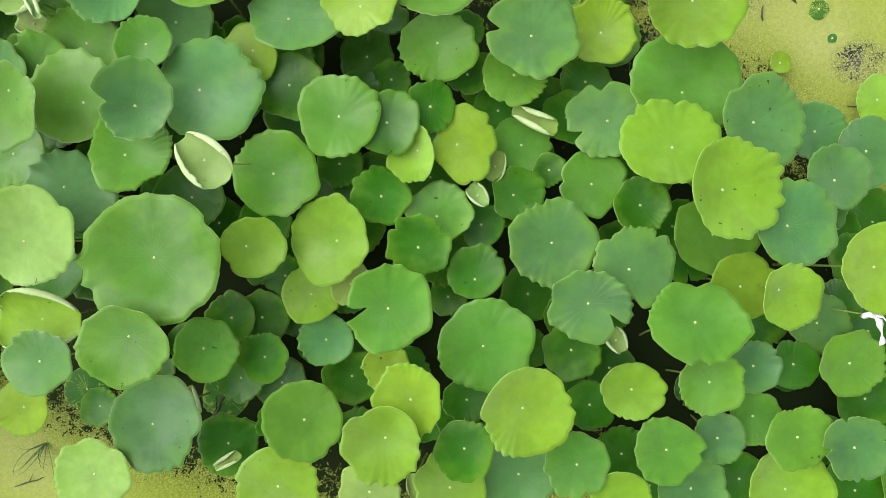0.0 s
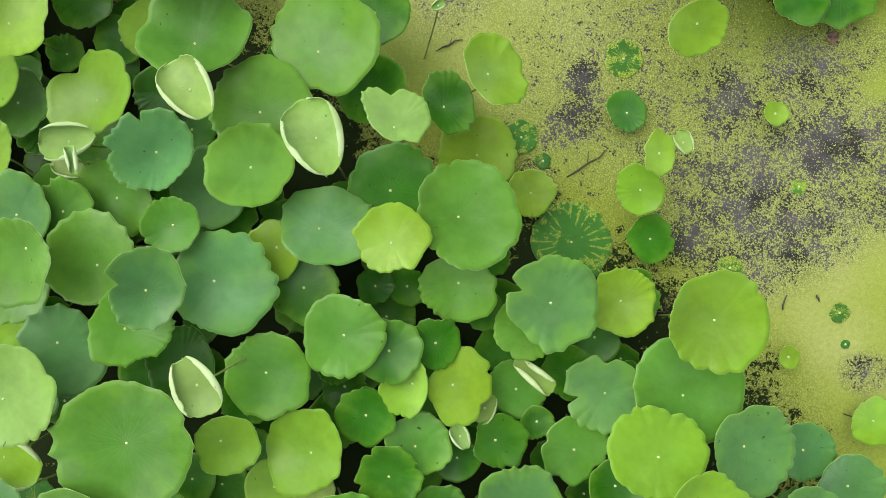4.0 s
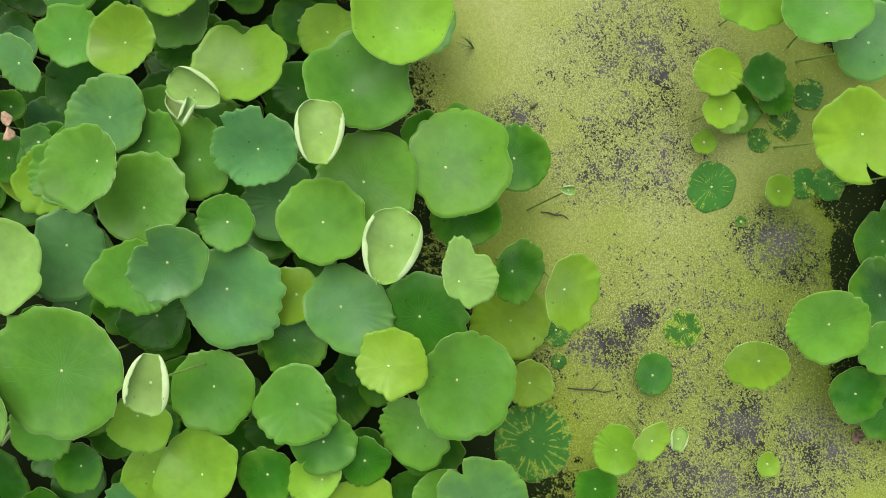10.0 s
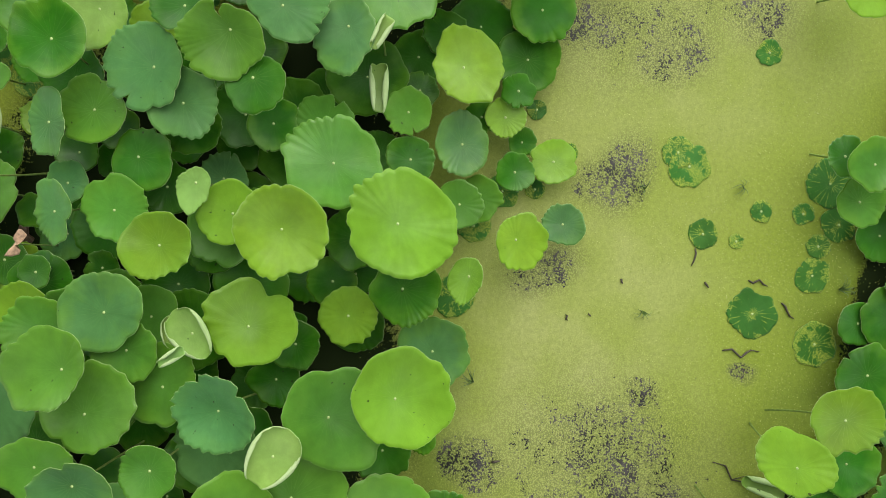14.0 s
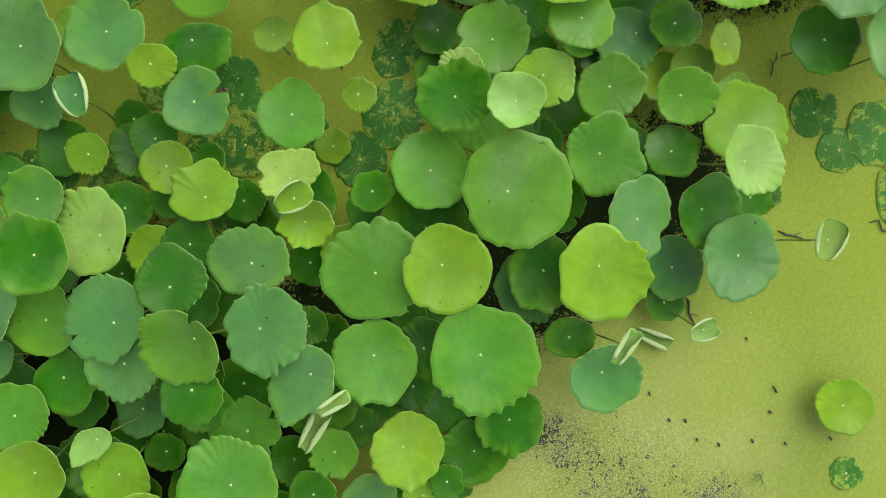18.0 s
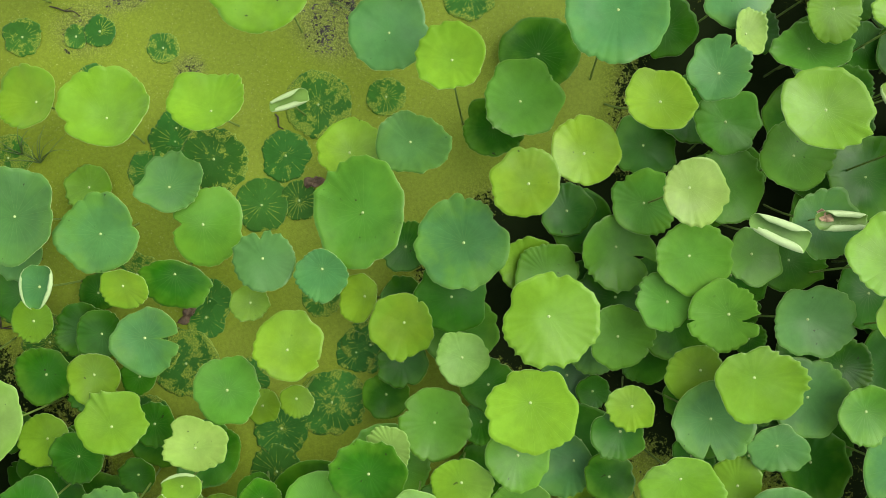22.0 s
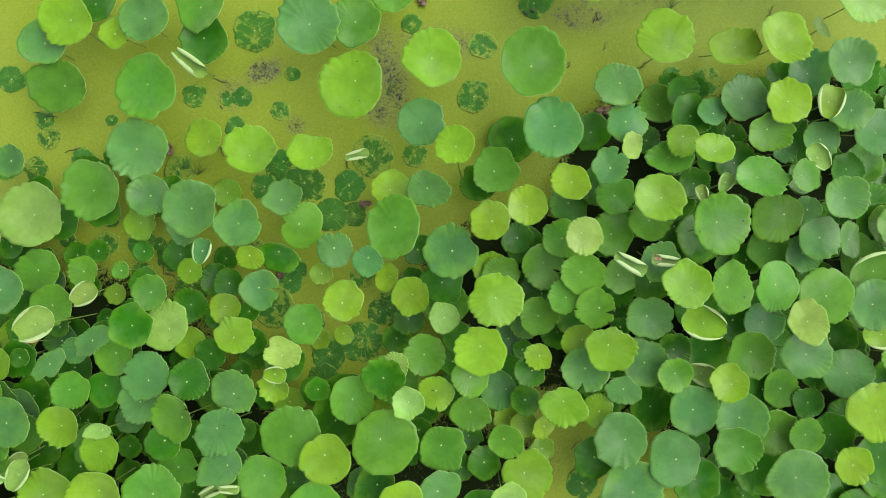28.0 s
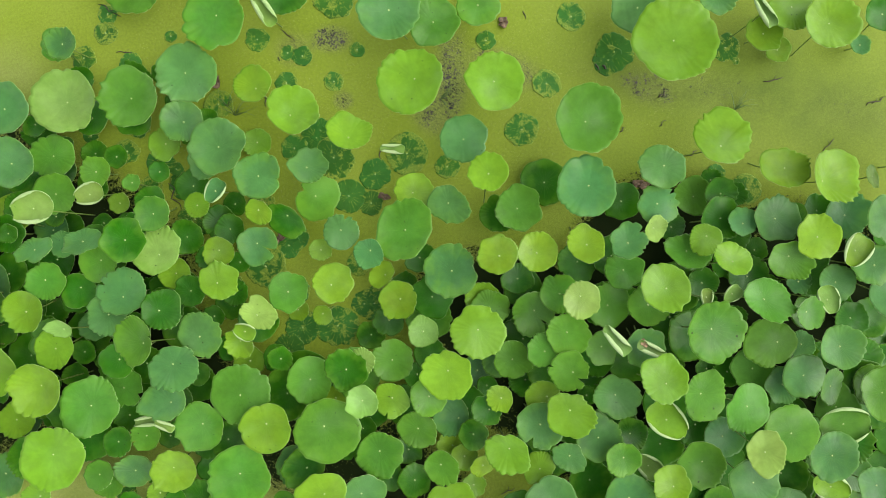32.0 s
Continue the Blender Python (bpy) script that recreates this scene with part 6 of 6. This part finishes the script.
def dried_leaf(x, y, z, size, turn):
    """A shrivelled pinkish leaf still on its stalk."""
    rng = np.random.default_rng(int(abs(x * 211 + y * 377) * 10) % 100000)
    thing = tagged(new("dried_lotus_leaf"), "shrivelled pinkish-brown lotus leaf hanging on its stalk", "dead leaf", "dried leaves on stalks")
    thing.location = (x, y, z)
    n, m, p = 18, 5, rng.uniform(0, 6.28, 5)
    verts, faces = [], []
    for side in (0, -0.002):
        verts.append((0, 0, side))
        for i in range(1, m + 1):
            for j in range(n):
                a, q = 2 * math.pi * j / n, i / m
                e = size * q * (0.75 + 0.3 * math.sin(2 * a + p[0]) + 0.14 * math.sin(5 * a + p[1]))
                u, v = e * math.cos(a), 0.55 * e * math.sin(a)
                up = size * q * (0.30 * math.sin(3 * a + p[2]) + 0.16 * math.sin(7 * a + p[3])) + side
                verts.append((u * math.cos(turn) - v * math.sin(turn), u * math.sin(turn) + v * math.cos(turn), up))
    half = 1 + m * n
    for s in (0, half):
        ring = [(s, s + 1 + j, s + 1 + (j + 1) % n) for j in range(n)]
        for i in range(m - 1):
            ring += [(s + 1 + i * n + j, s + 1 + (i + 1) * n + j, s + 1 + (i + 1) * n + (j + 1) % n, s + 1 + i * n + (j + 1) % n) for j in range(n)]
        faces += ring if s == 0 else [tuple(reversed(q)) for q in ring]
    o = 1 + (m - 1) * n
    faces += [(o + j, half + o + j, half + o + (j + 1) % n, o + (j + 1) % n) for j in range(n)]
    part("blade", mesh("dried_blade", verts, faces, [PINK]), thing)
    v, f = tube([(0, 0, -0.001), (0.01, 0.02, -z * 0.5), (0.02, 0.03, -z - 0.04)], [0.003, 0.0035, 0.004])
    part("stalk", mesh("stalk", v, f, [STALK]), thing)
    return thing


def white_strips(x, y, z):
    """Bleached strips of a dead leaf looped over a bent stalk."""
    thing = tagged(new("bleached_leaf"), "bleached white strips of a dead leaf looped over", "dead leaf")
    thing.location = (x, y, z)
    for line, width in ((((-0.07, 0.06, 0.0), (-0.055, 0.085, 0.03), (-0.02, 0.05, 0.035), (0.0, 0.0, 0.02), (0.025, -0.055, -0.01)), 0.017), (((-0.06, 0.075, 0.015), (-0.01, 0.07, 0.04), (0.03, 0.03, 0.03), (0.085, 0.01, 0.0)), 0.013)):
        P = [Vector(q) for q in line]
        verts, faces = [], []
        fine = []
        for i in range(len(P) - 1):
            fine += [P[i].lerp(P[i + 1], t / 4) for t in range(4)]
        fine.append(P[-1])
        for i, q in enumerate(fine):
            d = (fine[min(i + 1, len(fine) - 1)] - fine[max(i - 1, 0)]).normalized()
            side = d.cross(Vector((0, 0, 1))).normalized()
            w = width * (0.6 + 0.4 * math.sin(0.9 * i))
            for k, up in ((-1, 0.0), (0, 0.006), (1, 0.0), (0, -0.001)):
                verts.append(tuple(q + side * w * k + Vector((0, 0, up))))
        for i in range(len(fine) - 1):
            faces += [(4 * i + k, 4 * i + (k + 1) % 4, 4 * i + 4 + (k + 1) % 4, 4 * i + 4 + k) for k in range(4)]
        part("strip", mesh("strip", verts, faces, [PAPER]), thing)
    v, f = tube([(-0.06, 0.075, 0.012), (-0.07, 0.08, -z * 0.5), (-0.05, 0.09, -z - 0.04)], [0.003, 0.0035, 0.004])
    part("stalk", mesh("stalk", v, f, [STALK]), thing)
    return thing


white_strips(1.880, -0.350, 0.560)
dried_leaf(-2.300, 0.257, 0.360, 0.065, 2.6)
dried_leaf(-6.505, 2.460, 0.690, 0.045, 0.9)
tuft(-2.06, -1.03, 0.21)
twig(-2.22, -1.26, 0.148, 0.051, .004)
twig(-1.29, -0.97, 0.220, 0.222, .006)
twig(0.96, 0.92, 0.161, 0.236, .005)
twig(0.59, 0.80, 0.073, 0.133, .004)
twig(2.09, 0.75, 0.161, 0.104, .004)
twig(1.69, 2.04, 0.148, 0.130, .005)
twig(1.65, 1.19, 0.001, 0.079, .005)
twig(1.80, 1.31, 0.023, -0.030, .006)
twig(0.24, 2.36, 0.027, 0.013, .004)
twig(0.39, 1.57, 0.167, 0.196, .005)
twig(-0.05, 1.72, 0.078, 0.051, .004)
twig(-1.32, 3.60, 0.032, 0.193, .006)
twig(-1.76, 3.11, 0.027, 0.009, .006)
twig(-1.61, 2.80, 0.030, 0.008, .006)
twig(-1.60, 2.92, 0.015, 0.011, .005)
twig(-1.69, 3.55, 0.035, 0.016, .006)
twig(-1.67, 3.78, 0.044, 0.097, .006)
twig(-1.87, 3.52, 0.089, -0.032, .005)
twig(-0.89, 2.32, -0.000, 0.046, .008)
twig(-0.74, 3.48, 0.178, 0.203, .005)
twig(-1.53, 3.94, 0.091, 0.054, .006)
twig(-0.43, 2.03, 0.118, 0.092, .005)
tuft(-1.32, 2.28, 0.10)
tuft(-2.16, 3.81, 0.08)
tuft(-2.21, 3.29, 0.07)
tuft(-1.58, 3.20, 0.06)
tuft(-1.56, 4.25, 0.08)
twig(-3.48, 3.19, 0.035, 0.045, .005)
twig(-3.41, 3.61, 0.013, 0.018, .006)
twig(-3.44, 3.69, 0.017, 0.014, .006)
twig(-3.37, 3.78, 0.012, 0.012, .006)
twig(-3.39, 3.89, 0.014, 0.016, .006)
twig(-3.47, 4.04, 0.013, 0.018, .006)
twig(-3.52, 4.20, 0.010, 0.017, .006)
twig(-3.64, 4.07, 0.011, 0.015, .006)
twig(-3.63, 4.40, 0.013, 0.018, .006)
twig(-3.94, 3.82, 0.014, 0.013, .005)
twig(-3.50, 3.47, 0.020, 0.014, .005)
twig(-3.07, 2.56, 0.018, 0.020, .006)
twig(-2.93, 2.65, 0.014, 0.025, .006)
twig(-3.76, 4.04, 0.020, 0.035, .006)
tuft(-3.32, 4.15, 0.07)
twig(-3.43, 0.18, 0.069, 0.152, .005)
twig(-3.31, 0.21, -0.051, 0.254, .005)
twig(-4.30, -0.31, 0.038, 0.147, .005)
twig(-4.44, -0.04, 0.035, 0.069, .005)
twig(-4.50, 3.77, -0.007, 0.161, .005)
twig(-4.71, 4.18, -0.002, 0.147, .005)
twig(-4.02, 3.43, 0.146, 0.154, .006)
twig(-5.21, 3.44, -0.122, -0.018, .004)
twig(-4.34, 4.51, 0.034, 0.118, .005)
tuft(-4.00, -0.17, 0.20)
tuft(-3.96, -0.26, 0.16)
tuft(-7.99, 0.97, 0.19)
tuft(-5.67, 0.18, 0.16)
twig(-4.56, -0.76, -0.088, 0.145, .004)
twig(-4.47, -0.24, -0.100, 0.152, .005)
twig(-5.07, 0.43, 0.018, 0.089, .006)
twig(-5.26, -0.11, -0.064, 0.082, .004)
twig(-3.17, -1.39, -0.152, 0.154, .005)
twig(-3.20, -0.96, -0.137, 0.051, .004)
twig(-6.99, 0.27, -0.011, 0.066, .007)
twig(-7.41, 0.69, -0.051, -0.022, .006)
twig(-7.04, 0.30, -0.023, 0.037, .01)
twig(-7.44, 0.69, -0.050, -0.035, .006)
twig(-8.29, 0.81, -0.169, 0.016, .005)
twig(-8.59, 1.51, -0.122, -0.072, .004)
twig(-9.05, 1.25, -0.110, -0.032, .005)
twig(-9.10, 1.25, -0.137, -0.024, .004)
twig(-6.54, -0.33, -0.002, 0.075, .004)
twig(-7.47, 1.22, -0.113, -0.015, .006)
twig(-7.34, 0.92, -0.073, -0.028, .004)
twig(-7.01, 0.87, -0.055, -0.018, .005)
withered(-2.36, 0.09, 0.07)
withered(-4.06, 0.92, 0.06)
withered(-7.05, 1.34, 0.08)
withered(-2.37, 1.24, 0.07)
withered(-6.35, -0.28, 0.07)
withered(-3.92, -0.48, 0.08)
withered(1.54, 2.62, 0.05)
withered(-4.09, 0.90, 0.05)
withered(-4.99, 0.83, 0.06)
withered(-5.80, 2.22, 0.07)


def fronds():
    """Single duckweed fronds that stand proud of the carpet along the open channel."""
    rng = np.random.default_rng(77)
    n = 42000
    t = rng.uniform(0, 1, n)
    x = 2.4 - 6.4 * t + rng.normal(0, 0.12, n)
    y = 1.5 + 2.0 * np.minimum(t * 1.6, 1) ** 0.9 + rng.normal(0, 0.62, n)
    extra = rng.random(n) < 0.25
    x = np.where(extra, rng.uniform(-7.5, -3.4, n), x)
    y = np.where(extra, rng.uniform(-1.4, 0.9, n), y)
    size = rng.uniform(0.0016, 0.0032, n)
    a = rng.uniform(0, 2 * np.pi, n)
    tilt = rng.uniform(-0.35, 0.35, (n, 2))
    z = rng.uniform(0.0008, 0.0026, n)
    k = np.arange(6)
    ang = a[:, None] + k[None, :] * np.pi / 3
    dx = np.cos(ang) * size[:, None] * np.where(k % 3 == 0, 1.35, 0.9)
    dy = np.sin(ang) * size[:, None] * np.where(k % 3 == 0, 1.35, 0.9)
    dz = dx * tilt[:, :1] + dy * tilt[:, 1:]
    verts = np.stack([x[:, None] + dx, y[:, None] + dy, z[:, None] + dz], -1).reshape(-1, 3)
    me = bpy.data.meshes.new("fronds")
    me.vertices.add(len(verts))
    me.vertices.foreach_set("co", verts.ravel())
    me.loops.add(len(verts))
    me.loops.foreach_set("vertex_index", np.arange(len(verts)))
    me.polygons.add(n)
    me.polygons.foreach_set("loop_start", np.arange(n) * 6)
    me.update(calc_edges=True)
    me.materials.append(FROND)
    return tagged(new("duckweed", me), "loose yellow-green duckweed fronds floating on the pond", "duckweed", kind="stuff")


fronds()
